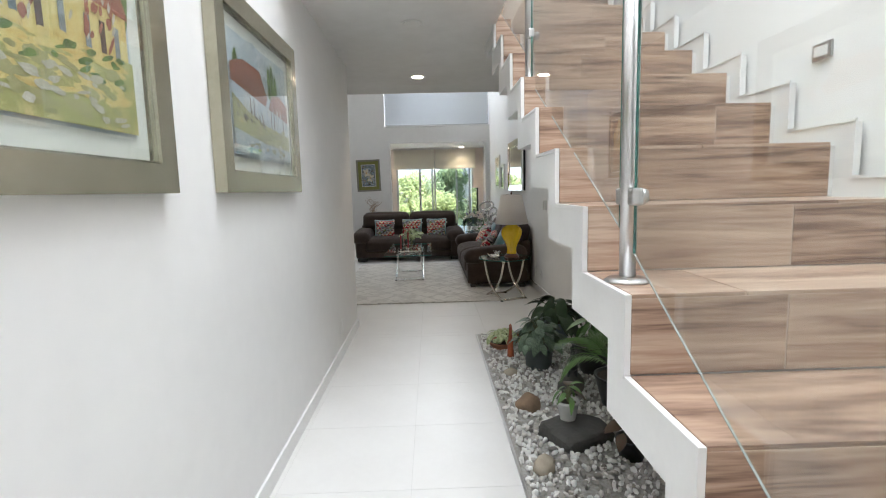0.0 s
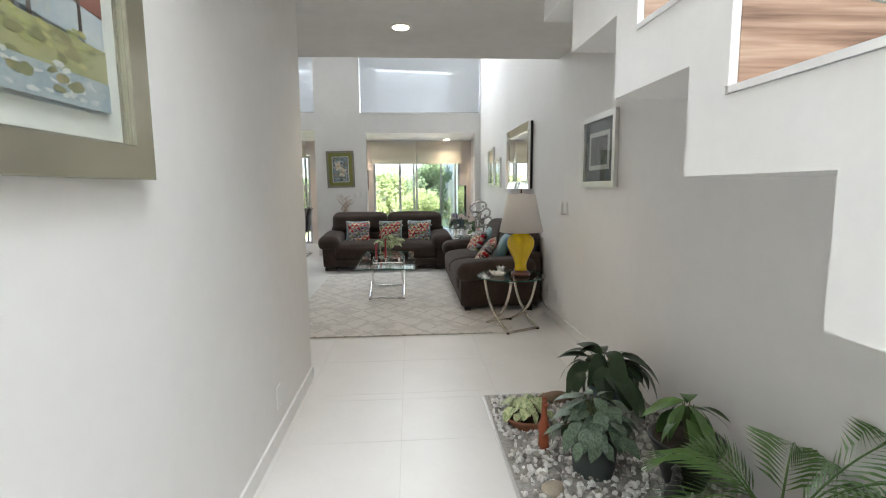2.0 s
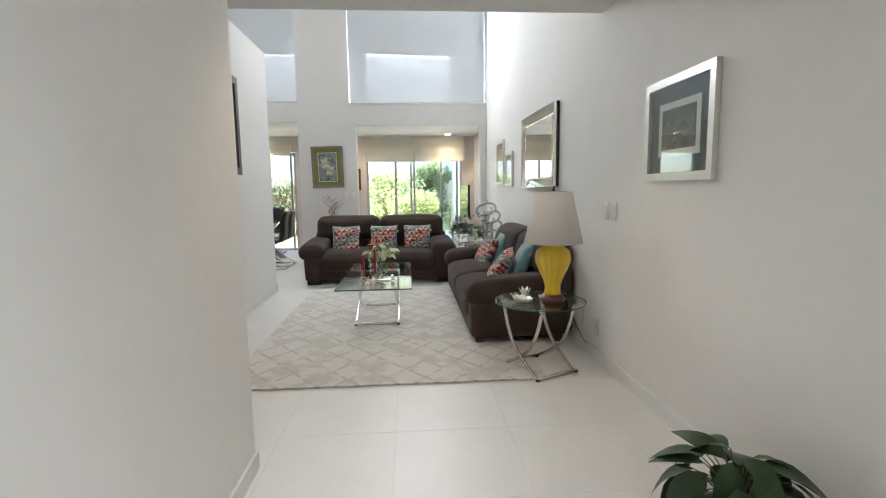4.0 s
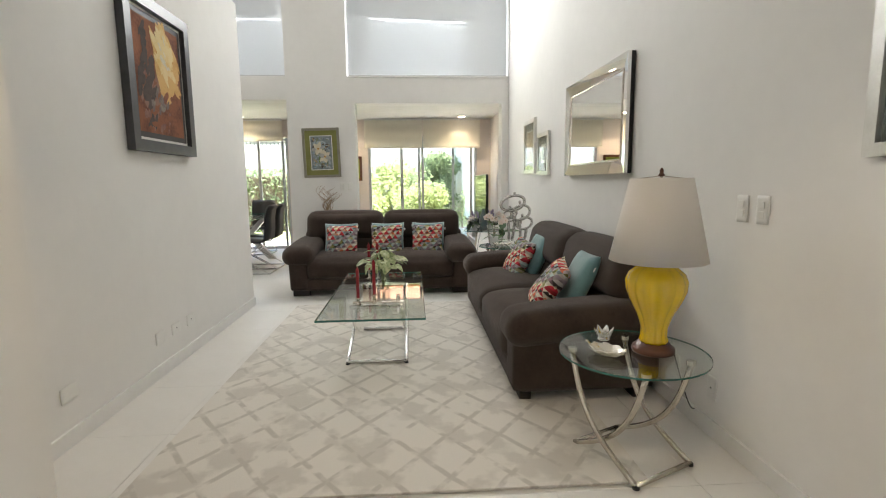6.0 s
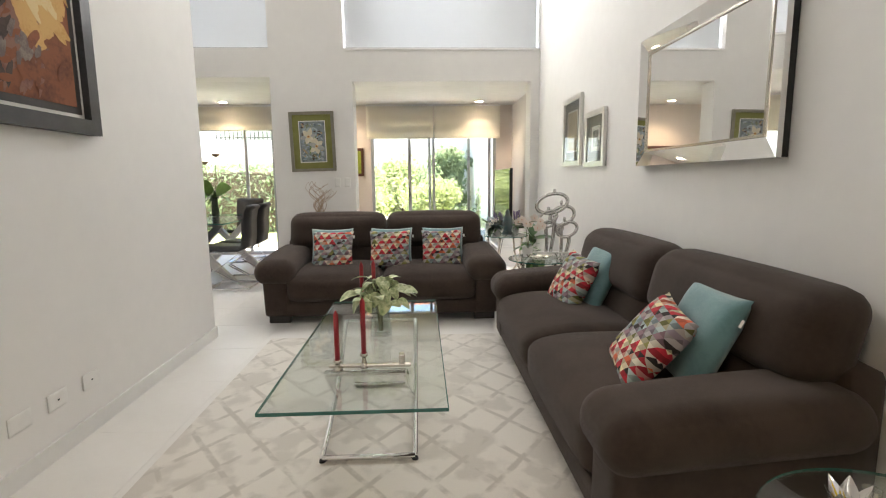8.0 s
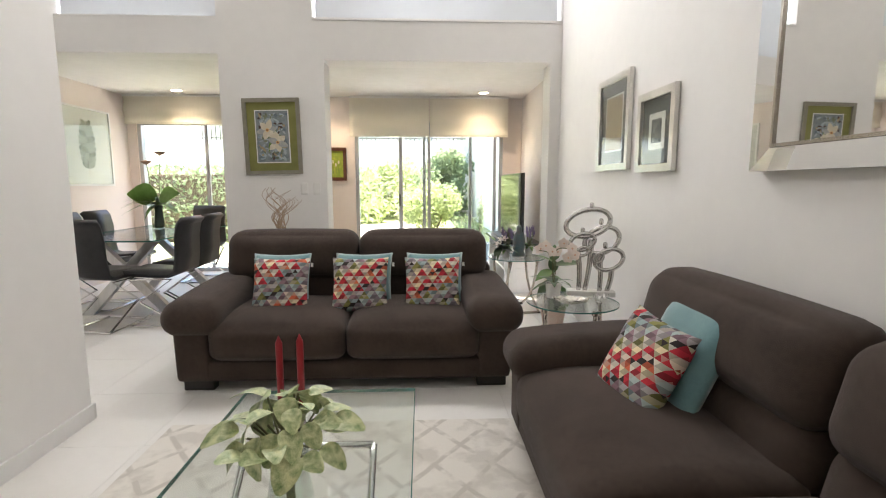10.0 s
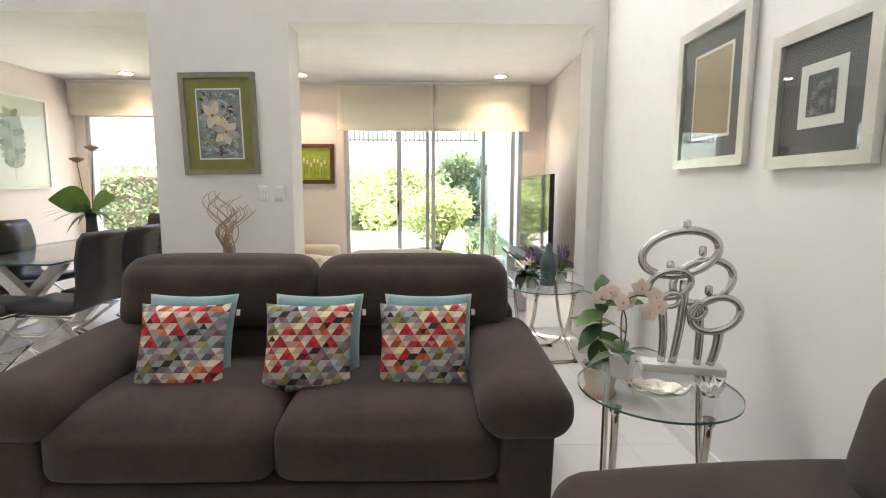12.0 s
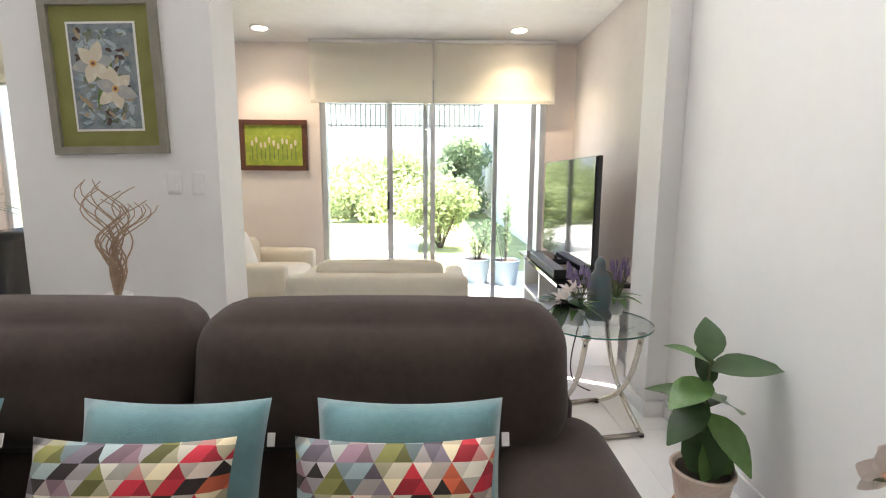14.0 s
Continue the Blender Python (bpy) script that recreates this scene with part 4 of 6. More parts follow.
for i, (m, n) in enumerate(((P_WATER, 60), (P_SKY, 40), (P_LEAFGREY, 34), (P_DARK, 16), (P_TAN, 14))):
    strokes(mag, m, n, inside, 0.022, 40 + i, 1 + 0.4 * i)
for i, (ang, long) in enumerate(((2.2, 0.12), (1.2, 0.10), (2.7, 0.09), (-1.9, 0.13), (-0.9, 0.11))):
    daub(mag, petal_shape(0.0, -0.02, ang, long, 0.02), P_TREE if i % 2 else P_LEAFGREY, "leaf", 3)
for i, (cx, cz) in enumerate(((-0.045, 0.06), (0.045, -0.055))):
    for k in range(6):
        daub(mag, petal_shape(cx, cz, k * math.pi / 3 + 0.5 * i + 0.2, 0.095 + 0.012 * (k % 2), 0.03), P_PETAL if (k + i) % 3 else P_SHADE, "petal", 4 + k % 3 + 3 * i)
    daub(mag, blob(cx, cz, 0.016, 0.016, 12, 0.1, 5), P_AMBER, "flower_centre", 11)
    daub(mag, blob(cx, cz, 0.008, 0.008, 12, 0.1, 6), P_ROOF, "flower_centre", 12)

for yc, zc, wide, high, inner, what in ((8.93, 1.655, 0.55, 0.635, P_TAN, "tan engraving"), (8.30, 1.54, 0.44, 0.455, P_INK, "grey engraving"), (4.15, 1.57, 0.635, 0.53, P_INK, "black and white etching")):
    f = framed(RIGHT - 0.001, yc, zc, wide, high, "west", SILVER_FRAME, 0.042, 0.03, [(0.0, GREY_CARD), (0.085, WHITE_CARD), (0.098 if inner is P_TAN else 0.12, inner)], what + " with dark mount in a silver frame")

oil = framed(LIV_LEFT, 6.43, 1.925, 0.82, 0.95, "east", BLACK_FRAME, 0.07, 0.05, [(0.0, DARK_FOOT), (0.006, WHITE_CARD), (0.022, DARK_FOOT), (0.055, P_RUST)], "abstract oil painting in rust and amber, charcoal frame", 0, False)
P_GOLD = paint("paint_gold", (0.66, 0.42, 0.14), (0.74, 0.58, 0.30), 12)
P_PLUM = paint("paint_plum", (0.16, 0.06, 0.05), (0.28, 0.14, 0.10), 9)
P_ASH = paint("paint_ash", (0.30, 0.25, 0.21), (0.17, 0.12, 0.11), 14)
strokes(oil, P_PLUM, 70, around(-0.06, -0.13, 0.17, 0.16, 0.9, 0.7), 0.05, 2, 1)
strokes(oil, P_DARK, 40, around(-0.17, 0.0, 0.08, 0.28, 1.2, 0.4), 0.05, 3, 2)
strokes(oil, P_AMBER, 80, around(0.10, 0.11, 0.13, 0.20, -1.0, 0.5), 0.065, 4, 3)
strokes(oil, P_GOLD, 60, around(0.08, 0.17, 0.10, 0.13, -0.9, 0.5), 0.06, 5, 4)
strokes(oil, P_RUST, 36, around(0.05, -0.20, 0.17, 0.10, 0.5, 0.6), 0.045, 6, 5)
strokes(oil, P_ASH, 16, around(-0.02, -0.15, 0.10, 0.08, 1.3, 0.4), 0.035, 7, 6)
strokes(oil, P_PETAL, 12, around(0.07, 0.15, 0.08, 0.12, -0.9, 0.4), 0.025, 8, 7)

tul = framed(-1.228, REAR - 0.001, 1.522, 0.62, 0.46, "south", WOOD, 0.045, 0.03, [(0.0, P_LIME), (0.045, P_LIME)], "painting of pale tulips on lime green, dark frame", 0, False)
for i in range(11):
    cx = -0.2 + 0.04 * i
    daub(tul, blob(cx, 0.02 + 0.03 * math.sin(i * 1.9), 0.012, 0.028, 10, 0.15, i), P_PETAL, "tulip", 2)
    daub(tul, [(cx - 0.003, -0.13), (cx + 0.005, -0.13), (cx + 0.004, 0.0), (cx - 0.002, 0.0)], P_TREE, "stalk", 1)

leafpic = framed(-3.899, 11.71, 1.685, 0.90, 0.93, "east", PLASTIC, 0.022, 0.03, [(0.0, WHITE_CARD), (0.002, WHITE_CARD)], "botanical print of one large grey-green leaf, white frame")
daub(leafpic, [(0.125 * math.sin(math.pi * t / 16) ** 0.6 * k, -0.25 + 0.55 * t / 16) for k, ts in ((1, range(17)), (-1, range(15, 0, -1))) for t in ts], P_LEAFGREY, "leaf_blade", 0.5)
P_SAGE = paint("paint_sage", (0.12, 0.14, 0.09), (0.34, 0.35, 0.27), 14)
for k in range(9):
    z0, wide = -0.26 + 0.062 * k, 0.155 * math.sin(math.pi * (0.24 + 0.076 * k)) ** 0.7
    for s in (-1, 1):
        lobe = [(0, z0), (s * wide * 0.55, z0 + 0.012), (s * wide * (0.95 + 0.06 * (k % 2)), z0 + 0.045), (s * wide, z0 + 0.075), (s * wide * 0.8, z0 + 0.092), (s * wide * 0.4, z0 + 0.078), (0, z0 + 0.064)]
        daub(leafpic, lobe, P_SAGE if (k + (s > 0)) % 3 else P_LEAFGREY, "leaf_lobe", 2 + k % 2)
daub(leafpic, [(-0.005, -0.38), (0.005, -0.38), (0.004, 0.3), (-0.004, 0.3)], P_PALE, "leaf_stalk", 3)


def wall_mirror():
    m = thing("wall_mirror", RIGHT - 0.003, 6.785, 1.675, "large wall mirror framed by wide mirror strips", "mirror", -90)
    w, h, b = 0.635, 0.385, 0.095
    part("backing", box(-w, w, -0.028, -0.001, -h, h, 0.002), POT_BLACK, m, "black backing board")
    part("glass", box(-w + b, w - b, -0.034, -0.0285, -h + b, h - b), MIRROR, m, "plain mirror glass")
    for pts in (((-w, h), (w, h), (w - b, h - b), (-w + b, h - b)), ((-w, -h), (w, -h), (w - b, -h + b), (-w + b, -h + b)),
                ((-w, -h), (-w, h), (-w + b, h - b), (-w + b, -h + b)), ((w, -h), (w, h), (w - b, h - b), (w - b, -h + b))):
        bm = bmesh.new()
        vs = [bm.verts.new((x, y, z)) for (x, z), y in zip(pts, (-0.052, -0.052, -0.036, -0.036))]
        lo = [bm.verts.new((x, -0.0286, z)) for x, z in pts]
        bm.faces.new(vs)
        for i in range(4):
            bm.faces.new((vs[i], vs[(i + 1) % 4], lo[(i + 1) % 4], lo[i]))
        bmesh.ops.recalc_face_normals(bm, faces=bm.faces[:])
        part("border_strip", bm, MIRROR, m, "bevelled mirror strip")
    rim = bmesh.new()
    for a, c, d, e in ((-w + b - 0.008, w - b + 0.008, h - b - 0.004, h - b + 0.008), (-w + b - 0.008, w - b + 0.008, -h + b - 0.008, -h + b + 0.004)):
        box(a, c, -0.042, -0.034, d, e, bm=rim)
    for s in (-1, 1):
        box(s * (w - b) - 0.006, s * (w - b) + 0.006, -0.042, -0.034, -h + b + 0.004, h - b - 0.004, bm=rim)
    part("inner_rim", rim, SATIN, m, "thin beaded silver rim")


wall_mirror()

# ---- windows, doors, blinds, fixtures ----
def slider(name, x0, x1, stiles, high, label):
    """A sliding glass door: outer frame, leaves with stiles, panes and handles."""
    d = thing(name, 0, REAR + 0.07, 0, label, "sliding door")
    d["kind"] = "structure"
    for a, b, c, e in ((x0, x1, 0.0, 0.05), (x0, x1, high - 0.05, high)):
        part("track", box(a, b, -0.05, 0.05, c, e, 0.003), ALU, d)
    for a in (x0, x1 - 0.05):
        part("jamb", box(a, a + 0.05, -0.048, 0.048, 0.051, high - 0.051, 0.003), ALU, d)
    for k, (s, w) in enumerate(stiles):
        yy = 0.02 if k % 2 else -0.02
        part("stile", box(s - w / 2, s + w / 2, yy - 0.016, yy + 0.016, 0.051, high - 0.051, 0.003), ALU, d)
    g = part("pane", box(x0 + 0.05, x1 - 0.05, -0.002, 0.002, 0.05, high - 0.05), GLASS, d, "clear glass pane")
    g.visible_shadow = False
    return d


door = slider("door_1", -0.80, 1.30, ((-0.16, 0.055), (0.175, 0.045), (0.245, 0.045), (0.84, 0.045), (1.19, 0.05)), 2.12, "aluminium sliding glass doors onto the sunny garden")
part("handle", box(-0.185, -0.165, -0.062, -0.038, 0.93, 1.10, 0.006), POT_BLACK, door, "black pull handle")
slider("door_2", -3.78, -2.30, ((-2.86, 0.05), (-2.42, 0.05)), 2.10, "aluminium sliding glass door beside the dining table")


def roman_blind(x0, x1, z0, z1, y, label):
    b = thing("roman_blind", (x0 + x1) / 2, y, z0, label, "blind", group="linen blinds")
    w, h = (x1 - x0) / 2, z1 - z0
    def sag(q):
        return (q.x, q.y + 0.012 * math.sin(q.z / h * 9.5), q.z)
    part("cloth", soft_box(2 * w, 0.014, h, 0.004, 14, (0, 0, 0), (0, 0, h / 2), sag), BLIND, b, smooth=True)
    part("head_rail", box(-w, w, -0.025, 0.025, h, h + 0.025, 0.003), TRIM, b)
    part("hem_bar", box(-w, w, -0.012, 0.012, -0.012, 0.0, 0.003), BLIND, b)
    return b


roman_blind(-0.85, 0.243, 1.905, 2.41, 12.46, "raised linen roman blind over the garden door")
roman_blind(0.257, 1.345, 1.905, 2.41, 12.46, "raised linen roman blind over the garden door")
roman_blind(-3.86, -2.36, 2.06, 2.41, 12.46, "raised linen roman blind over the dining door")


def roller(x0, x1, label):
    r = thing("roller_blind", (x0 + x1) / 2, PIER + 0.10, 2.80, label, "blind", group="clerestory roller blinds")
    w = (x1 - x0) / 2
    part("cloth", box(-w, w, -0.002, 0.002, 0, 1.66), ROLLER, r, "white sunlit cloth")
    part("bottom_bar", box(-w, w, -0.012, 0.012, -0.03, 0.0, 0.005), ALU, r)
    part("tube", box(-w, w, -0.03, 0.03, 1.661, 1.70, 0.012), TRIM, r)
    return r


roller(-0.85, 1.45, "translucent white roller blind across the high window")
roller(-3.18, -1.76, "translucent white roller blind across the high window")
for x0, x1, bars in ((-0.87, 1.47, (0.3,)), (-3.2, -1.742, ())):
    w = thing("window_1" if x0 > -1 else "window_2", 0, PIER + 0.2, 0, "high aluminium window behind a roller blind", "window")
    w["kind"] = "structure"
    for a, b, c, d in ((x0, x1, 2.772, 2.81), (x0, x1, 4.46, 4.498), (x0 + 0.002, x0 + 0.04, 2.811, 4.459), (x1 - 0.04, x1 - 0.002, 2.811, 4.459)):
        part("window_frame", box(a, b, -0.03, 0.03, c, d, 0.003), ALU, w)
    for m in bars:
        part("mullion", box(m - 0.02, m + 0.02, -0.025, 0.025, 2.811, 4.459, 0.003), ALU, w)
setting("window_sill", box(-0.87, 1.47, PIER - 0.015, PIER + 0.09, 2.745, 2.768, 0.003), TRIM, "narrow white sill under the high blind")
opal = setting("roof_light", box(-0.5, 1.6, -1.3, 1.65, TALL + 0.26, TALL + 0.28), thin_cloth("opal_glazing", (0.85, 0.87, 0.88), 0.5), "opal glazed roof light above the stairs")


def downlight(x, y, z, watts):
    d = thing("ceiling_light", x, y, z, "small round recessed downlight, switched on", "light", group="recessed downlights")
    part("bezel", lathe([(0.075, -0.001), (0.078, -0.005), (0.062, -0.008), (0.058, -0.002)], 28), TRIM, d, smooth=True)
    part("lens", lathe([(0.055, -0.0075), (0.055, -0.0095)], 24), GLOW_LAMP if watts else PLASTIC, d, "glowing lens" if watts else "unlit lens")
    if watts:
        lamp = new("downlight_lamp", bpy.data.lights.new("downlight_lamp", "SPOT"))
        lamp.data.energy, lamp.data.color, lamp.data.spot_size, lamp.data.spot_blend, lamp.data.shadow_soft_size = watts, (1.0, 0.80, 0.56), radians(120), 0.6, 0.04
        lamp.matrix_world = look((x, y, z - 0.03), (x, y + 0.001, 0))


downlight(0.02, 4.35, 2.49, 4)
downlight(0.02, 2.73, 2.49, 0)
for dx in (-1.17, 0.96, -3.0):
    downlight(dx, 12.15, 2.44, 5)


def plate(x, y, z, facing, wide, high, kind, label):
    turn = {"west": -90, "east": 90, "south": 0}[facing]
    p = thing("switch_plate" if kind != "socket" else "wall_socket", x, y, z, label, "switch" if kind != "socket" else "socket", turn, "wall plates")
    part("cover", soft_box(wide, 0.008, high, 0.0035, 4, (0, 0, 0), (0, -0.004, 0)), PLASTIC, p, smooth=True)
    if kind == "socket":
        part("slots", box(-0.005, 0.005, -0.0095, -0.0085, -0.004, 0.004, 0.0003), GREY_CARD if high > 0.07 else PLASTIC, p)
    elif kind == "blank":
        pass
    else:
        for k in (-1, 1):
            part("rocker", box(-wide * 0.22, wide * 0.22, -0.012, -0.0085, k * high * 0.17 - high * 0.12, k * high * 0.17 + high * 0.12, 0.001), PLASTIC, p)
    return p


for y in (5.04, 4.915):
    plate(RIGHT, y, 1.115, "west", 0.072, 0.118, "switch", "white double rocker light switch on the wall")
for x in (-0.99, -0.87):
    plate(x, PIER, 1.2, "south", 0.07, 0.115, "switch", "white light switch on the pier")
plate(HALL_LEFT, 3.05, 0.235, "east", 0.072, 0.118, "blank", "white blank wall plate above skirting")
for y, k in ((6.19, "blank"), (6.40, "socket"), (6.625, "socket"), (5.33, "blank")):
    plate(LIV_LEFT, y, 0.258, "east", 0.118, 0.078, k, "low white wall socket plate above skirting")
for y in (5.49, 5.17):
    plate(RIGHT, y, 0.24, "west", 0.07, 0.115, "socket", "low white wall socket behind table")
step_light = thing("step_light", 1.744, 1.18, 1.85, "small square steel step light set in the stairwell wall", "light", -90)
part("rim", box(-0.05, 0.05, -0.012, -0.001, -0.034, 0.034, 0.003), STEEL, step_light)
part("louvre", box(-0.035, 0.035, -0.015, -0.0125, -0.02, 0.02, 0.001), PLASTIC, step_light)


# ---- plants ----
def blade(wide, droop, n=6, cup=0.12, tip=1.0):
    """One leaf of length 1 along +x, bending down."""
    bm = bmesh.new()
    rows = []
    for i in range(n + 1):
        t = i / n
        w = wide * (math.sin(math.pi * min(0.985, t ** 0.8 * 0.95 + 0.03)) ** tip)
        x = t - 0.25 * droop * t * t
        z = -droop * t * t
        rows.append([bm.verts.new((x, s * w, z + cup * abs(s) * w)) for s in (-1, -0.5, 0, 0.5, 1)])
    for a, b in zip(rows, rows[1:]):
        for k in range(4):
            bm.faces.new((a[k], a[k + 1], b[k + 1], b[k]))
    return bm


LEAF_SHAPES = {}


def leaf_mesh(material, wide, droop, cup=0.12):
    key = (material.name, wide, droop)
    if key not in LEAF_SHAPES:
        LEAF_SHAPES[key] = mesh_of("leaf", blade(wide, droop, cup=cup), material, True)
    return LEAF_SHAPES[key]


def add_leaf(plant, mesh, at, yaw, pitch, size, twist=0.0, stem=None):
    o = new("leaf", mesh)
    o.parent = plant
    o.matrix_basis = pose(*at) @ pose(0, 0, 0, 0, 0, yaw) @ pose(0, 0, 0, 0, -pitch, 0) @ pose(0, 0, 0, twist, 0, 0) @ Matrix.Scale(size, 4)
    return o


def pot(plant, r_low, r_top, h, material, label, rim=0.006, fill=True, z=0.0):
    prof = [(r_low, z), (r_low * 1.02, z + 0.004), (r_top, z + h - 0.012), (r_top + rim, z + h - 0.01), (r_top + rim, z + h), (r_top - 0.006, z + h), (r_top - 0.012, z + h - 0.02)]
    part("pot", lathe(prof, 32), material, plant, label, True)
    if fill:
        part("soil", lathe([(r_top - 0.014, z + h - 0.022), (r_top - 0.014, z + h - 0.012)], 20), SOIL, plant)


def bushy(name, x, y, label, category, potspec, leaves, spread, height, size, shapes, seed, z=0.0, tall=0.6):
    """A pot plant with arching stalks that each end in a leaf."""
    rnd = random.Random(seed)
    p = thing(name, x, y, z, label, category)
    rl, rt, h, pm, pl = potspec
    pot(p, rl, rt, h, pm, pl)
    stalks = bmesh.new()
    for i in range(leaves):
        a = i * 137.5 + rnd.uniform(-25, 25)
        t = (i + 0.5) / leaves
        r = spread * math.sqrt(t) * rnd.uniform(0.5, 1.0)
        zz = h + height * (1 - tall * t) * rnd.uniform(0.75, 1.1)
        end = Vector((r * math.cos(radians(a)), r * math.sin(radians(a)), zz))
        tube(arc((0, 0, h - 0.02), end, (0, 0, 0.03), 5), 0.0035, 5, stalks, 0.6)
        add_leaf(p, rnd.choice(shapes), end, a + rnd.uniform(-30, 30), rnd.uniform(-25, 35) - 30 * t, size * rnd.uniform(0.7, 1.15), rnd.uniform(-25, 25))
    part("stalks", stalks, STEM, p)
    return p


DARK = [leaf_mesh(LEAF_DARK, 0.2, 0.5), leaf_mesh(LEAF_DARK, 0.24, 0.75)]
SPOT = [leaf_mesh(LEAF_SPOT, 0.27, 0.4), leaf_mesh(LEAF_SPOT, 0.3, 0.6)]
VAR = [mesh_of("leaf", blade(w, d, cup=0.2, tip=0.55), LEAF_VAR, True) for w, d in ((0.36, 0.35), (0.40, 0.6))]
LEAF_BRIGHT = leaf_mat("sunlit_leaf", (0.15, 0.30, 0.05), (0.22, 0.38, 0.10))
MID = [leaf_mesh(LEAF_MID, 0.15, 0.5), leaf_mesh(LEAF_MID, 0.18, 0.7)]
FAT = [leaf_mesh(mat("glossy_leaf", (0.06, 0.12, 0.04), 0.35, second=(0.04, 0.085, 0.03), scale=4), 0.31, 0.2), leaf_mesh(LEAF_MID, 0.33, 0.25)]

bushy("peace_lily", 1.16, 3.15, "dark green leafy lily in a ribbed blue-grey pot", "plant", (0.075, 0.10, 0.20, POT_BLUE, "ribbed blue-grey pot"), 40, 0.22, 0.19, 0.21, DARK, 3)
bushy("spotted_houseplant", 0.89, 2.63, "spotted silver-green leafy plant in a grey pot", "plant", (0.09, 0.105, 0.16, POT_GREY, "dark grey plastic pot"), 95, 0.18, 0.20, 0.115, SPOT, 5, tall=0.8)
bushy("pothos", 0.69, 3.10, "variegated pothos in a shallow terracotta bowl", "plant", (0.09, 0.115, 0.06, TERRA, "shallow terracotta bowl"), 36, 0.12, 0.10, 0.085, VAR, 7)
bushy("green_dracaena", 1.25, 2.50, "fresh green broad-leaved plant in a black pot", "plant", (0.08, 0.15, 0.22, POT_BLACK, "square-shouldered black pot"), 16, 0.06, 0.17, 0.19, MID, 9, tall=0.4)
RED_LEAF = leaf_mesh(mat("red_leaf", (0.12, 0.03, 0.02), 0.4, second=(0.05, 0.06, 0.02), scale=20), 0.3, 0.4)
bushy("small_houseplant", 0.83, 1.64, "small leafy plant in a white pot on slate", "plant", (0.04, 0.058, 0.11, GLAZE_WHITE, "white ceramic pot"), 12, 0.06, 0.09, 0.085, MID + [RED_LEAF], 12, 0.075)
bushy("red_leaf_plant", 1.07, 1.38, "low reddish-brown leafed plant in the pebbles", "plant", (0.06, 0.07, 0.10, POT_BLACK, "black pot"), 14, 0.08, 0.10, 0.11, [RED_LEAF], 13)


def palm(x, y, label, fronds, long, seed):
    rnd = random.Random(seed)
    p = thing("palm", x, y, 0, label, "plant")
    pot(p, 0.09, 0.14, 0.20, POT_BLACK, "wide black ceramic pot")
    for i in range(fronds):
        a = radians(i * 137.5 + rnd.uniform(-15, 15))
        bm = bmesh.new()
        L = long * rnd.uniform(0.75, 1.1)
        up = rnd.uniform(0.9, 1.6)
        spine = [Vector((L * t * 0.75, 0, L * up * t - L * 0.75 * t ** 2.2)) for t in [k / 14 for k in range(15)]]
        tube(spine, 0.005, 5, bm, 0.3)
        for k in range(4, 15):
            for sub in (0.0, 0.5):
                base = spine[k] if not sub else (spine[k] + spine[k - 1]) / 2
                d = (spine[k] - spine[k - 1]).normalized()
                length = 0.22 * math.sin(math.pi * (k - 3) / 12.5) ** 0.5 + 0.03
                for s in (-1, 1):
                    tip = base + d * length * 0.65 + Vector((0, s * length * 0.7, -0.25 * length))
                    mid = base.lerp(tip, 0.45) + Vector((0, 0, 0.012))
                    n = d * 0.006
                    vs = [bm.verts.new(v) for v in (base, mid + n, tip, mid - n)]
                    bm.faces.new(vs)
        bmesh.ops.rotate(bm, verts=bm.verts[:], cent=(0, 0, 0), matrix=Matrix.Rotation(a, 3, "Z"))
        bmesh.ops.translate(bm, verts=bm.verts[:], vec=(0, 0, 0.18))
        for v in bm.verts:
            v.co.x = min(v.co.x, RIGHT - x - 0.02)
        part("frond", bm, LEAF_MID, p)
    return p


palm(1.22, 1.93, "feathery palm in a wide black pot", 7, 0.52, 4)


def stone(x, y, sx, sy, sz, material, label, seed, turn=0, blocky=0.0):
    rnd = random.Random(seed)
    bm = bmesh.new()
    bmesh.ops.create_icosphere(bm, subdivisions=3, radius=1)
    off = Vector((rnd.uniform(0, 50), 0, 0))
    for v in bm.verts:
        k = 1 + 0.22 * noise.noise(v.co * 1.3 + off) + 0.07 * noise.noise(v.co * 4 + off)
        q = v.co * k
        if blocky:
            q = Vector([math.copysign(min(abs(c), 0.72) / 0.72, c) for c in q]).lerp(q, 1 - blocky)
        v.co = Vector((q.x * sx, q.y * sy, max(-0.4, q.z) * sz + 0.4 * sz))
    o = part("stone", bm, material, smooth=not blocky)
    o.matrix_world = pose(x, y, 0.005, 0, 0, turn)
    return tagged(o, label, "stone", "stones in the pebble bed")


stone(0.86, 1.58, 0.17, 0.14, 0.055, SLATE, "flat dark slate block carrying a white pot", 2, 25, 0.8)
stone(0.67, 1.92, 0.075, 0.06, 0.07, ROCK, "rounded brown boulder on pebbles", 5, 10)
stone(0.655, 2.48, 0.055, 0.045, 0.035, PALE_STONE, "pale flat stone on pebbles", 8, 30)
stone(1.0, 2.16, 0.085, 0.07, 0.09, SLATE, "dark grey rock under a black carving", 11, 0)
stone(0.93, 3.36, 0.12, 0.05, 0.045, ROCK, "long brown stone at the bed edge", 14, 5)
stone(0.62, 1.28, 0.07, 0.05, 0.05, PALE_STONE, "grey pebble stone near the edge", 17, 60)

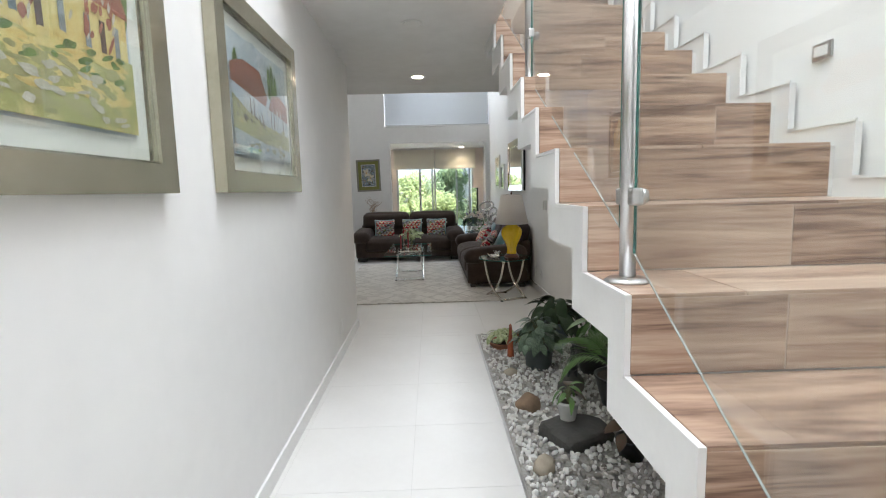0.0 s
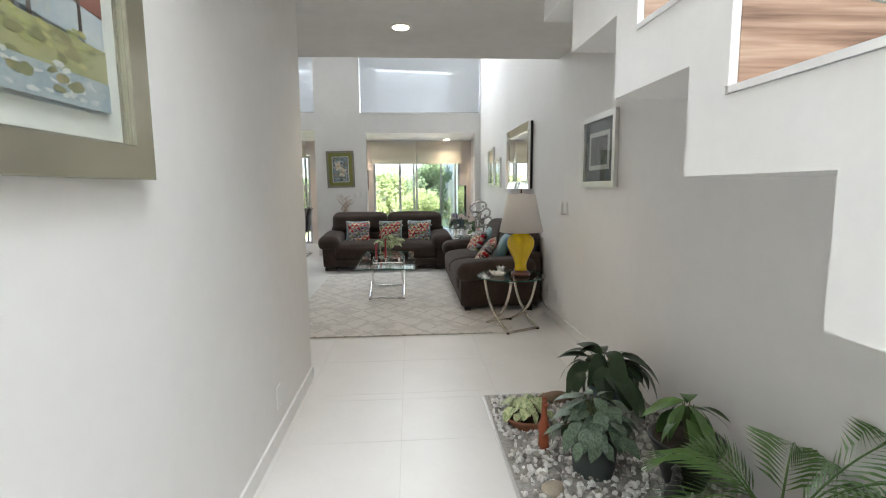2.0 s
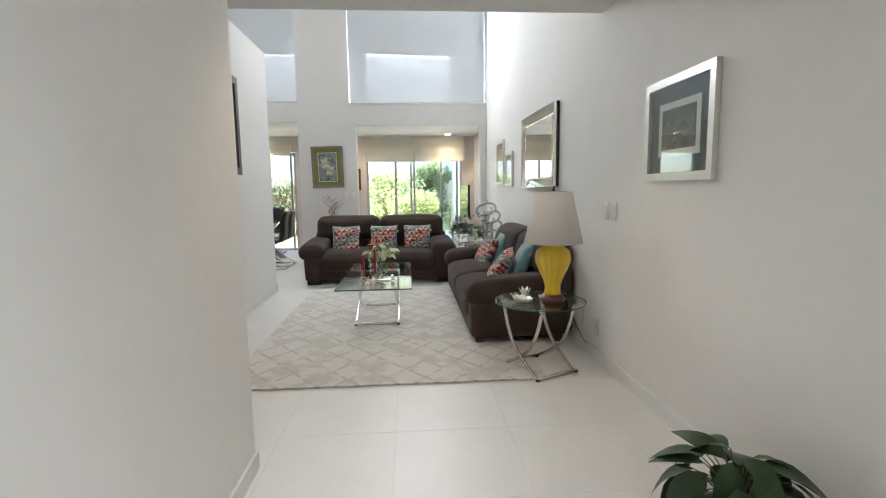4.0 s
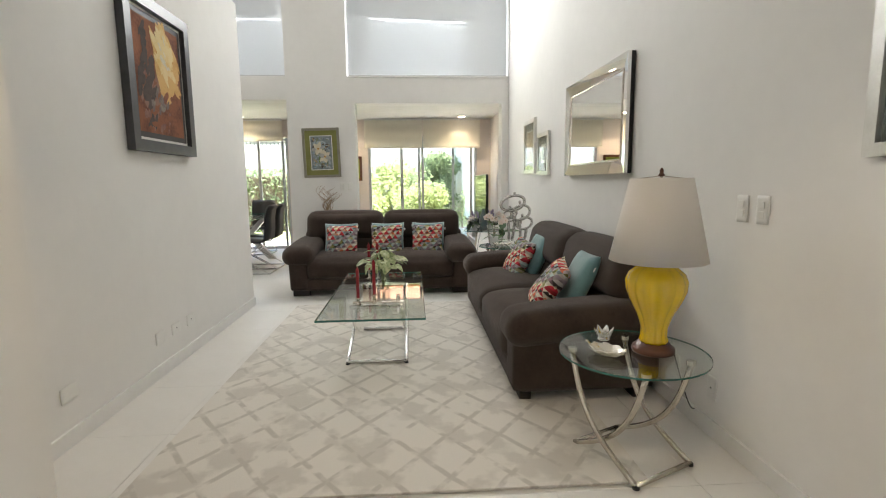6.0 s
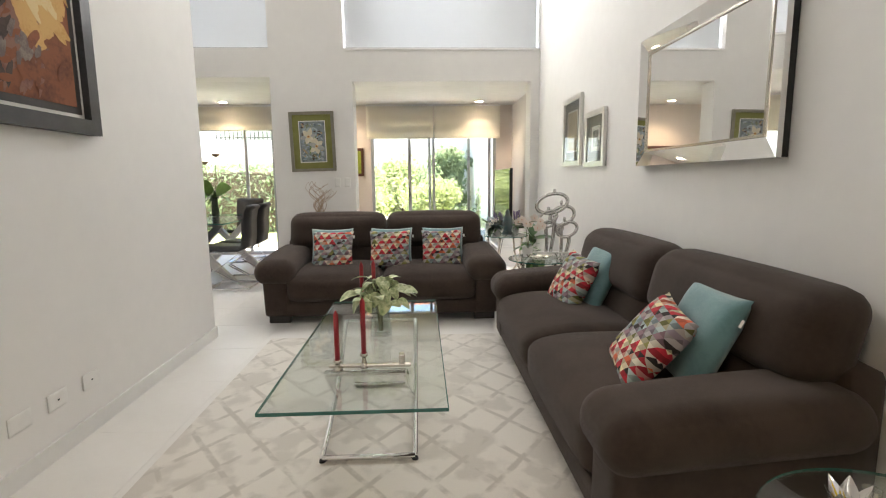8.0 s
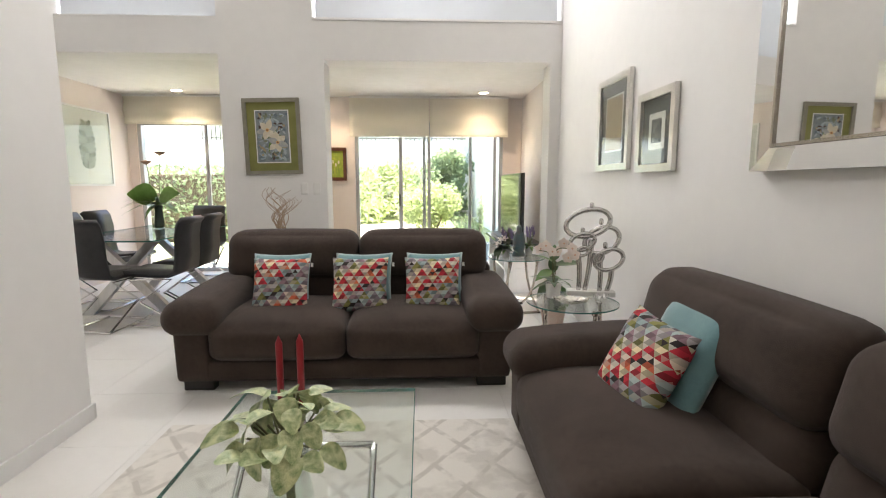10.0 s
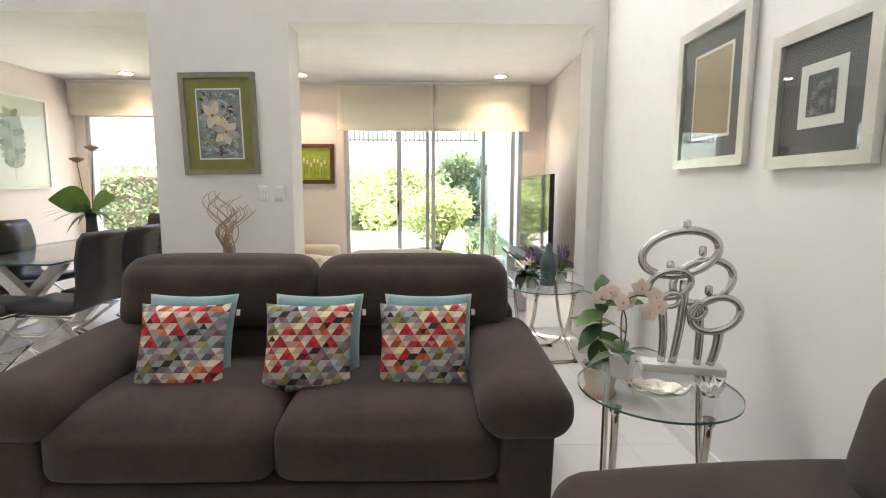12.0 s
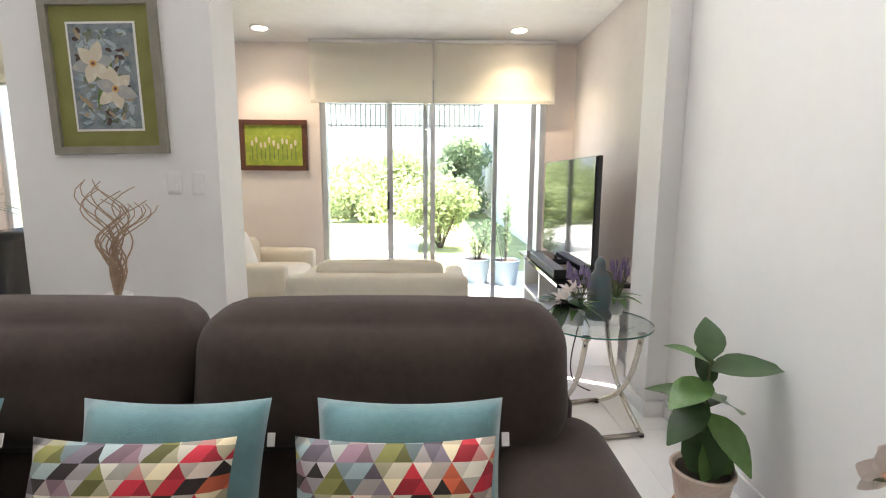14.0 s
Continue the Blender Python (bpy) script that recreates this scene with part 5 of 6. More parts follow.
fig = thing("carved_giraffe", 0.715, 2.84, 0.0, "small orange-painted wooden giraffe figurine", "figurine")
g = bmesh.new()
lathe([(0.028, 0.0), (0.026, 0.03), (0.024, 0.09), (0.03, 0.12), (0.016, 0.16), (0.011, 0.24), (0.012, 0.262), (0.004, 0.275)], 14, g)
tube([(0.0, -0.005, 0.255), (0.0, -0.045, 0.245)], 0.012, 8, g, 0.6)
part("carving", g, ORANGE_WOOD, fig, smooth=True)
fig2 = thing("black_carving", 1.0, 2.14, 0.095, "small black carved animal figure on a rock", "figurine")
g = bmesh.new()
for s in (-0.025, 0.025):
    tube([(s, 0, 0), (s * 0.9, 0, 0.07)], 0.011, 8, g)
lathe([(0.02, 0.06), (0.04, 0.085), (0.036, 0.12), (0.018, 0.15), (0.012, 0.19), (0.018, 0.205), (0.006, 0.22)], 14, g)
tube([(0, 0, 0.2), (0.0, -0.035, 0.19)], 0.01, 8, g, 0.6)
part("carving", g, OBSIDIAN, fig2, smooth=True)


# ---- coffee table pieces ----
TOP = 0.441 + 0.0015


def vase_bouquet():
    v = thing("glass_vase", -0.19, 6.66, TOP, "clear glass vase of variegated leaves and stems", "vase")
    g = part("glass", lathe([(0.055, 0.0), (0.056, 0.03), (0.045, 0.10), (0.048, 0.15), (0.058, 0.185), (0.056, 0.185), (0.045, 0.15), (0.042, 0.10), (0.05, 0.03), (0.048, 0.012)], 28), TABLE_GLASS, v, "clear glass", True)
    g.visible_shadow = False
    rnd = random.Random(4)
    st = bmesh.new()
    for i in range(46):
        a = i * 137.5
        r = 0.125 * math.sqrt((i + 0.5) / 46)
        end = Vector((r * math.cos(radians(a)), r * math.sin(radians(a)), 0.28 - 0.10 * (r / 0.125) ** 2 + rnd.uniform(-0.03, 0.03)))
        if i % 2:
            tube([(0.01 * rnd.uniform(-1, 1), 0.01 * rnd.uniform(-1, 1), 0.02), (0.02 * rnd.uniform(-1, 1), 0.02 * rnd.uniform(-1, 1), 0.17), end], 0.003, 5, st)
        add_leaf(v, rnd.choice(VAR), end, a + rnd.uniform(-30, 30), rnd.uniform(-40, 40), rnd.uniform(0.06, 0.09), rnd.uniform(-30, 30))
    part("stems", st, STEM, v)


vase_bouquet()
holder = thing("candle_holder", -0.28, 6.22, TOP, "brushed silver candle holder with red taper candles", "candle holder")
for k, (hx, hy, hh) in enumerate(((-0.05, -0.03, 0.045), (0.055, 0.0, 0.06))):
    part("cup", lathe([(0.022, 0), (0.012, 0.008), (0.008, hh - 0.012), (0.017, hh - 0.01), (0.017, hh)], 20, centre=(hx, hy)), SATIN, holder, smooth=True)
    part("candle", lathe([(0.0105, hh), (0.0105, hh + 0.19 + 0.03 * k), (0.006, hh + 0.20 + 0.03 * k), (0.001, hh + 0.21 + 0.03 * k)], 16, centre=(hx, hy)), CANDLE, holder, "dark red taper candle", True)
part("bar", box(-0.09, 0.25, -0.012, 0.012, 0.001, 0.014, 0.004), SATIN, holder)
part("stand", box(0.20, 0.225, -0.02, 0.02, 0.014, 0.055, 0.004), SATIN, holder)
for cx, cy, ch in ((-0.335, 7.10, 0.0), (-0.262, 7.08, 0.012)):
    c3 = thing("candlestick", cx, cy, TOP, "dark red taper candle in a small silver stick", "candle", group="red tapers")
    part("cup", lathe([(0.03, 0), (0.01, 0.01), (0.01, 0.07), (0.018, 0.075)], 20), SATIN, c3, smooth=True)
    part("candle", lathe([(0.0115, 0.075), (0.0115, 0.28 + ch), (0.001, 0.305 + ch)], 16), CANDLE, c3, "dark red taper candle", True)


def lotus(x, y, z):
    l = thing("tealight_holder", x, y, z, "polished chrome lotus tealight holder", "candle holder", group="lotus tealight holders")
    part("cup", lathe([(0.022, 0), (0.03, 0.006), (0.026, 0.02)], 20), CHROME, l, smooth=True)
    m = mesh_of("petal", blade(0.35, -0.55, cup=0.5), CHROME, True)
    for i in range(7):
        o = new("petal", m)
        o.parent = l
        o.matrix_basis = pose(0.018 * math.cos(i * 0.9), 0.018 * math.sin(i * 0.9), 0.006, 0, -35, math.degrees(i * 0.9)) @ Matrix.Scale(0.05, 4)


SIDE = 0.532
lotus(0.93, 5.17, 0.497)
lotus(1.2, 8.33, SIDE)


def leaf_dish(x, y, z, turn, long, material, label):
    d = thing("dish", x, y, z, label, "dish", turn)
    bm = bmesh.new()
    n, rings = 40, []
    for k, (r, h) in enumerate(((0.25, 0.002), (0.6, 0.006), (0.9, 0.022), (1.0, 0.036), (0.96, 0.034), (0.55, 0.010), (0.2, 0.006))):
        rings.append([bm.verts.new((long * r * math.cos(2 * math.pi * i / n) * (1 + 0.06 * math.cos(10 * math.pi * i / n * 2) * (r > 0.7)), long * 0.6 * r * math.sin(2 * math.pi * i / n), h + 0.004 * math.sin(2 * math.pi * i * 9 / n) * (r > 0.8))) for i in range(n)])
    for a, b in zip(rings, rings[1:]):
        for i in range(n):
            bm.faces.new((a[i], a[(i + 1) % n], b[(i + 1) % n], b[i]))
    bm.faces.new(rings[0][::-1]), bm.faces.new(rings[-1])
    part("bowl", bm, material, d, smooth=True)
    part("tail", tube(arc((long * 0.95, 0, 0.03), (long * 1.2, 0, 0.035), (0, 0.01, 0.015), 6), 0.005, 6, taper=0.5), material, d)


SILVER_DISH = mat("hammered_silver", (0.72, 0.69, 0.62), 0.22, 1.0, bump=0.5, bump_scale=70)
leaf_dish(0.865, 4.97, 0.497, 130, 0.085, SILVER_DISH, "leaf-shaped hammered silver dish on glass")
leaf_dish(1.02, 8.34, SIDE, -20, 0.10, SILVER_DISH, "scalloped silvered glass dish on the corner table")


# ---- corner table pieces ----
STRAP = leaf_mesh(mat("orchid_leaf", (0.03, 0.065, 0.025), 0.35, second=(0.05, 0.10, 0.035), scale=5), 0.17, 0.55)


BLUSH = mat("orchid_lip", (0.62, 0.30, 0.24), 0.6, second=(0.70, 0.48, 0.30), scale=80)


def orchid():
    o = thing("orchid", 0.965, 8.52, SIDE, "white orchid with blush flowers in a white pot", "plant")
    pot(o, 0.04, 0.05, 0.095, GLAZE_WHITE, "plain white ceramic pot", 0.001)
    rnd = random.Random(8)
    for i in range(6):
        add_leaf(o, STRAP, (0, 0, 0.085), i * 62 + 10, 20 + 14 * (i % 3), rnd.uniform(0.12, 0.17))
    st = bmesh.new()
    path = arc((0, 0, 0.08), (0.12, -0.02, 0.30), (-0.06, 0, 0.10), 10)
    tube(path, 0.003, 6, st)
    tube(arc((0, 0, 0.08), (-0.10, 0.0, 0.30), (0.05, 0, 0.06), 10), 0.003, 6, st)
    part("flower_stem", st, STEM, o)
    petal = mesh_of("petal", blade(0.48, 0.15, cup=0.1, tip=0.7), PETAL, True)
    for fx, fz in ((0.13, 0.27), (0.10, 0.315), (0.05, 0.345), (0.07, 0.26), (-0.09, 0.31), (-0.06, 0.33), (-0.03, 0.30), (0.02, 0.29)):
        for k in range(5):
            q = new("petal", petal)
            q.parent = o
            q.matrix_basis = pose(fx, -0.025 + 0.03 * math.sin(fx * 60), fz) @ pose(0, 0, 0, 90 + 15 * math.sin(fx * 40), 0, 20 * math.sin(fz * 90)) @ pose(0, 0, 0, 0, 0, 72 * k + 90) @ Matrix.Scale(0.038, 4)
        part("lip", lathe([(0.002, -0.006), (0.007, 0.0), (0.002, 0.007)], 8, centre=(0, 0)), BLUSH, o).matrix_basis = pose(fx, -0.035 + 0.03 * math.sin(fx * 60), fz)


orchid()

def ring_sculpture():
    s = thing("ring_sculpture", 1.22, 8.57, SIDE, "polished aluminium sculpture of linked ring figures", "sculpture", -14)
    cast = mat("cast_aluminium", (0.60, 0.59, 0.57), 0.25, 1.0, second=(0.45, 0.44, 0.42), scale=9, bump=0.1, bump_scale=25)
    part("plinth", box(-0.15, 0.15, -0.045, 0.045, 0, 0.032, 0.004), mat("pale_brushed_plinth", (0.78, 0.77, 0.74), 0.5, 0.4, second=(0.68, 0.67, 0.64), scale=12), s, "pale brushed metal plinth")
    for cx, cz, rx, rz, yy, r in ((-0.03, 0.465, 0.135, 0.088, 0.0, 0.015), (0.06, 0.355, 0.105, 0.085, 0.015, 0.014), (-0.06, 0.345, 0.075, 0.055, -0.01, 0.012),
                                  (0.105, 0.235, 0.085, 0.068, -0.012, 0.013), (-0.055, 0.285, 0.035, 0.028, -0.02, 0.009), (0.04, 0.245, 0.03, 0.03, -0.02, 0.008)):
        pts = [(cx + rx * math.cos(2 * math.pi * i / 36), yy, cz + rz * math.sin(2 * math.pi * i / 36 + 0.25)) for i in range(37)]
        part("ring", tube(pts, r * 0.95, 12, flat=1.12), cast, s, smooth=True)
    for p, q, r in (((-0.075, 0, 0.03), (-0.085, 0, 0.27), 0.017), ((-0.035, 0, 0.03), (-0.005, 0, 0.36), 0.018), ((0.055, 0, 0.03), (0.045, 0, 0.28), 0.017), ((0.10, 0, 0.03), (0.125, 0, 0.18), 0.018)):
        part("leg", tube(arc(p, q, (0.008, 0, 0), 8), r * 0.85, 12, taper=1.2), cast, s, smooth=True)
    for hx, hz in ((-0.01, 0.575), (0.05, 0.475), (-0.06, 0.415), (0.08, 0.325)):
        part("head", soft_box(0.028, 0.026, 0.042, 0.0125, 4, (0, 0, 0), (hx, 0, hz)), cast, s, smooth=True)


ring_sculpture()


def rubber_plant():
    p = thing("houseplant", 1.255, 9.56, 0, "broad-leaved green plant in a pale terracotta pot", "plant")
    pot(p, 0.075, 0.105, 0.19, mat("whitewashed_terracotta", (0.66, 0.58, 0.50), 0.8, second=(0.5, 0.28, 0.2), scale=9, mix=0.4, bump=0.2, bump_scale=60), "whitewashed terracotta pot")
    part("saucer", lathe([(0.085, 0.0), (0.098, 0.018), (0.094, 0.03), (0.078, 0.03)], 32), TERRA, p, "terracotta saucer", True)
    part("stem", tube([(0, 0, 0.17), (-0.01, 0, 0.35), (0.0, 0.01, 0.60)], 0.008, 8, taper=0.6), STEM, p)
    for i, (h, a, pi, l) in enumerate(((0.60, 80, 60, 0.17), (0.58, 170, 35, 0.18), (0.56, -10, 15, 0.26), (0.52, 200, -10, 0.2), (0.50, 100, 70, 0.15), (0.46, 20, -15, 0.22), (0.44, 190, -35, 0.22),
                                           (0.40, -60, -30, 0.24), (0.36, 240, -70, 0.25), (0.34, -15, -30, 0.22), (0.45, 150, 10, 0.22), (0.3, 300, -60, 0.26), (0.42, 60, 5, 0.2))):
        add_leaf(p, FAT[i % 2], (0, 0, h), a, pi, l, 10 * (i % 3 - 1))


rubber_plant()

tw = thing("twig_vase", -1.18, 10.13, 0, "tall white vase holding pale curly twigs", "vase")
part("vase", lathe([(0.08, 0), (0.09, 0.01), (0.075, 0.3), (0.05, 0.6), (0.062, 0.70), (0.055, 0.70), (0.04, 0.6)], 28), GLAZE_WHITE, tw, "tall white ceramic vase", True)
rnd = random.Random(21)
for i in range(20):
    a, lean = rnd.uniform(0, 6.28), rnd.uniform(0.03, 0.12)
    pts, ph = [], rnd.uniform(0, 6)
    for k in range(19):
        t = k / 18
        curl = 0.03 + 0.06 * t
        pts.append((lean * 1.1 * math.cos(a) * t ** 1.3 + curl * math.sin(10 * t + ph) * t, 0.4 * lean * math.sin(a) * t + 0.3 * curl * math.cos(8 * t + ph) * t, 0.62 + (0.54 + 0.06 * math.sin(ph)) * t))
    part("twig", tube(pts, 0.005, 6, taper=0.4), TWIG, tw)


# ---- rear sitting room ----
def cream_sofa(x, y, turn, wide, label):
    s = thing("cream_sofa", x, y, 0, label, "sofa", turn)
    part("base", soft_box(wide, 0.74, 0.30, 0.03, 6, (0, 0, 0), (0, 0, 0.20)), CREAM, s, smooth=True)
    part("back", soft_box(wide, 0.16, 0.34, 0.05, 6, (0, 0, 0), (0, 0.32, 0.47)), CREAM, s, smooth=True)
    part("seat_cushion", soft_box(wide - 0.28, 0.58, 0.14, 0.05, 8, (0, 0, 0.02), (0, -0.06, 0.40)), CREAM, s, smooth=True)
    part("back_cushion", soft_box(wide - 0.3, 0.16, 0.34, 0.06, 8, (0, 0.02, 0.01), (0, 0.18, 0.53)), CREAM, s, smooth=True)
    for k in (-1, 1):
        part("arm", soft_box(0.14, 0.72, 0.26, 0.05, 6, (0, 0, 0), (k * (wide / 2 - 0.07), 0, 0.46)), CREAM, s, smooth=True)
        for f in (-0.3, 0.3):
            part("foot", box(k * (wide / 2 - 0.08) - 0.025, k * (wide / 2 - 0.08) + 0.025, f - 0.025, f + 0.025, 0, 0.055, 0.004), DARK_FOOT, s)
    return s


cream_sofa(-0.08, 11.22, 180, 1.12, "low cream upholstered loveseat facing the garden")
cream_sofa(-1.2, 11.98, 90, 1.0, "cream upholstered armchair with a white pillow")
p = cushion("plain", -1.28, 11.75, 0.63, 0.34, 0.11, 70, -22, 0, WHITE_CARD, "white pillow leaning in the armchair")

tv = thing("television", 1.23, 11.46, 0.575, "flat black television reflecting the garden", "television", -90)
part("screen", box(-0.66, 0.66, -0.022, -0.014, 0.065, 0.785, 0.001), PANEL_BLACK, tv, "glossy black screen")
part("housing", box(-0.665, 0.665, -0.0135, 0.02, 0.06, 0.79, 0.004), POT_BLACK, tv)
for k in (-0.3, 0.3):
    part("foot", box(k - 0.02, k + 0.02, -0.09, 0.09, 0.0, 0.02, 0.003), POT_BLACK, tv)
    part("neck", box(k - 0.015, k + 0.015, -0.008, 0.012, 0.02, 0.062), POT_BLACK, tv)
con = thing("media_console", 1.28, 11.64, 0, "white media console with a glossy black top", "cabinet", -90)
part("top", box(-0.72, 0.72, -0.24, 0.24, 0.545, 0.573, 0.003), PANEL_BLACK, con, "glossy black top")
part("shelf", box(-0.66, 0.66, -0.2, 0.2, 0.26, 0.285, 0.003), PLASTIC, con)
for k in (-0.62, 0, 0.62):
    part("panel", box(k - 0.02, k + 0.02, -0.2, 0.2, 0.0, 0.544, 0.003), PLASTIC, con)
bar = thing("soundbar", 1.10, 11.5, 0.574, "slim black soundbar on the console", "speaker", -90)
part("body", box(-0.42, 0.42, -0.045, 0.045, 0, 0.06, 0.01), POT_BLACK, bar)
part("grille", box(-0.40, 0.40, -0.048, -0.0455, 0.008, 0.052, 0.001), GREY_CARD, bar)

saint = thing("robed_statuette", 1.10, 10.31, SIDE, "small plain robed statuette in blue-green and brick red", "statuette")
g = bmesh.new()
lathe([(0.062, 0.0), (0.066, 0.02), (0.05, 0.05), (0.058, 0.09), (0.062, 0.15), (0.048, 0.22), (0.026, 0.25), (0.028, 0.275), (0.018, 0.305), (0.004, 0.315)], 24, g)
ob = part("figure", g, mat("glazed_robe", (0.05, 0.12, 0.135), 0.4, second=(0.20, 0.09, 0.06), scale=14, mix=0.25), saint, smooth=True)

LAV = mat("lavender_bloom", (0.17, 0.12, 0.24), 0.8, second=(0.26, 0.2, 0.33), scale=60)


def lavender(x, y, seed, lilies):
    rnd = random.Random(seed)
    p = thing("lavender_plant", x, y, SIDE, "lavender" + (" and pale lilies" if lilies else "") + " in a grey stone pot on glass", "plant", group="lavender pots")
    pot(p, 0.034, 0.045, 0.09, POT_CONC, "grey stone pot", 0.002)
    stalk, bloom = bmesh.new(), bmesh.new()
    for i in range(26):
        a, r = rnd.uniform(0, 6.28), rnd.uniform(0.01, 0.055)
        e = Vector((r * math.cos(a), r * math.sin(a), 0.09 + rnd.uniform(0.09, 0.17)))
        tube([(0.2 * e.x, 0.2 * e.y, 0.07), e], 0.0018, 4, stalk)
        tube([e, e * 1.0 + Vector((0.1 * e.x, 0.1 * e.y, 0.045))], 0.008, 6, bloom, 0.4)
    tagged(part("stalks", stalk, STEM, p), kind="stuff"), tagged(part("blooms", bloom, LAV, p), kind="stuff")
    for i in range(14):
        add_leaf(p, MID[i % 2], (0, 0, 0.08), i * 137.5, rnd.uniform(15, 70), rnd.uniform(0.08, 0.13))
    if lilies:
        petal = mesh_of("petal", blade(0.25, 0.4), PETAL, True)
        for fx, fz in ((-0.06, 0.18), (-0.09, 0.14), (-0.02, 0.20)):
            for k in range(6):
                q = new("petal", petal)
                q.parent = p
                q.matrix_basis = pose(fx, -0.03, fz) @ pose(0, 0, 0, 60, 0, 20 * k) @ pose(0, 0, 0, 0, 0, 60 * k) @ Matrix.Scale(0.045, 4)
        for i in range(22):
            add_leaf(p, DARK[i % 2], (-0.06, 0, 0.10), 90 + i * 137.5 * 0.6, rnd.uniform(-10, 60), rnd.uniform(0.1, 0.17))


lavender(0.955, 10.20, 2, True)
lavender(1.22, 10.40, 5, False)
cable = thing("cable", 1.09, 10.56, 0, "thin black cable hanging behind the table", "cable")
part("wire", tube(arc((0, 0, 0.46), (0.08, 0.02, 0.02), (-0.08, 0, -0.10)), 0.004, 6), POT_BLACK, cable)


# ---- dining room ----
def dining_chair(x, y, turn):
    c = thing("dining_chair", x, y, 0, "black leather cantilever dining chair on chrome sled base", "chair", turn, "dining chairs")
    side = []
    prof = [(-0.24, 0.48), (-0.05, 0.465), (0.14, 0.46), (0.20, 0.49), (0.22, 0.62), (0.225, 0.78), (0.25, 0.90), (0.285, 0.945)]
    bm = bmesh.new()
    th = 0.045
    rows = []
    for i, (yy, zz) in enumerate(prof):
        a, b = prof[max(0, i - 1)], prof[min(len(prof) - 1, i + 1)]
        d = Vector((0, b[0] - a[0], b[1] - a[1])).normalized()
        nrm = Vector((0, -d.z, d.y)) * th / 2
        w = 0.215 if zz < 0.5 else 0.205
        o = Vector((0, yy, zz))
        rows.append([bm.verts.new(Vector((-w, 0, 0)) + o + nrm), bm.verts.new(Vector((w, 0, 0)) + o + nrm), bm.verts.new(Vector((w, 0, 0)) + o - nrm), bm.verts.new(Vector((-w, 0, 0)) + o - nrm)])
    for a, b in zip(rows, rows[1:]):
        for k in range(4):
            bm.faces.new((a[k], a[(k + 1) % 4], b[(k + 1) % 4], b[k]))
    bm.faces.new(rows[0][::-1]), bm.faces.new(rows[-1])
    bmesh.ops.recalc_face_normals(bm, faces=bm.faces[:])
    bmesh.ops.bevel(bm, geom=[e for e in bm.edges if abs(e.verts[0].co.x - e.verts[1].co.x) < 0.02], offset=0.010, segments=2, affect="EDGES")
    part("seat_shell", bm, LEATHER, c, "black leather seat and back in one", True)
    for s in (-1, 1):
        part("sled_leg", tube([(s * 0.2, -0.18, 0.425), (s * 0.2, 0.16, 0.425), (s * 0.2, -0.12, 0.22), (s * 0.2, 0.24, 0.012), (s * 0.2, -0.24, 0.012)], 0.012, 8), CHROME, c)
    part("sled_bar", tube([(-0.2, 0.24, 0.012), (0.2, 0.24, 0.012)], 0.012, 8), CHROME, c)
    part("sled_bar", tube([(-0.2, -0.24, 0.012), (0.2, -0.24, 0.012)], 0.012, 8), CHROME, c)
    return c


first = dining_chair(-2.62, 9.84, 172)
for cx, cy, turn in ((-2.19, 9.98, -90), (-2.19, 10.44, -90), (-3.14, 10.52, 90), (-3.14, 11.0, 90), (-2.70, 11.95, 0)):
    copy_thing(first, pose(cx, cy, 0, 0, 0, turn))


def dining_table():
    t = thing("dining_table", -2.70, 10.78, 0, "glass-topped dining table on crossed brushed steel legs", "dining table")
    g = part("glass_top", box(-0.47, 0.47, -0.88, 0.88, 0.735, 0.747, 0.003), TABLE_GLASS, t, "clear glass top")
    g.visible_shadow = False
    rim = bmesh.new()
    for a, b, c, d in ((-0.471, 0.471, -0.883, -0.88), (-0.471, 0.471, 0.88, 0.883), (-0.473, -0.47, -0.88, 0.88), (0.47, 0.473, -0.88, 0.88)):
        box(a, b, c, d, 0.735, 0.747, bm=rim)
    part("glass_edge", rim, GLASS_EDGE, t)
    part("under_frame", box(-0.3, 0.3, -0.6, 0.6, 0.70, 0.734, 0.004), STEEL, t)
    for yy in (-0.5, 0.5):
        for s in (-1, 1):
            part("leg", prism([(s * 0.42, 0.0), (s * 0.30, 0.0), (-s * 0.34, 0.70), (-s * 0.24, 0.70)], "y", yy - 0.035 + 0.04 * s, yy + 0.035 + 0.04 * s - 0.002), STEEL, t)
    return t


dining_table()
cp = thing("table_arrangement", -2.85, 11.22, 0.7485, "glass vase with monstera leaf, palm and dried flowers", "vase")
g = part("vase", lathe([(0.045, 0), (0.055, 0.02), (0.04, 0.2), (0.05, 0.26), (0.046, 0.26), (0.036, 0.2), (0.04, 0.02)], 24), mat("bottle_glass", (0.05, 0.07, 0.05), 0.08), cp, "dark glass vase", True)
mon = leaf_mesh(LEAF_BRIGHT, 0.45, 0.25)
add_leaf(cp, mon, (0.0, 0, 0.36), 200, 10, 0.3, 70), add_leaf(cp, mon, (0.02, 0, 0.34), -20, 20, 0.25, 60)
st = bmesh.new()
for e in ((0.06, 0.0, 0.82), (-0.12, 0.05, 0.72), (0.0, 0, 0.36)):
    tube([(0, 0, 0.05), e], 0.004, 6, st)
part("stems", st, STEM, cp)
for e in ((0.06, 0.0, 0.82), (-0.12, 0.05, 0.72)):
    part("dried_flower", lathe([(0.008, e[2] - 0.01), (0.055, e[2] + 0.02), (0.06, e[2] + 0.03), (0.02, e[2] + 0.04)], 18, centre=e[:2]), TWIG, cp)
rnd = random.Random(6)
thin = leaf_mesh(LEAF_MID, 0.05, 0.6)
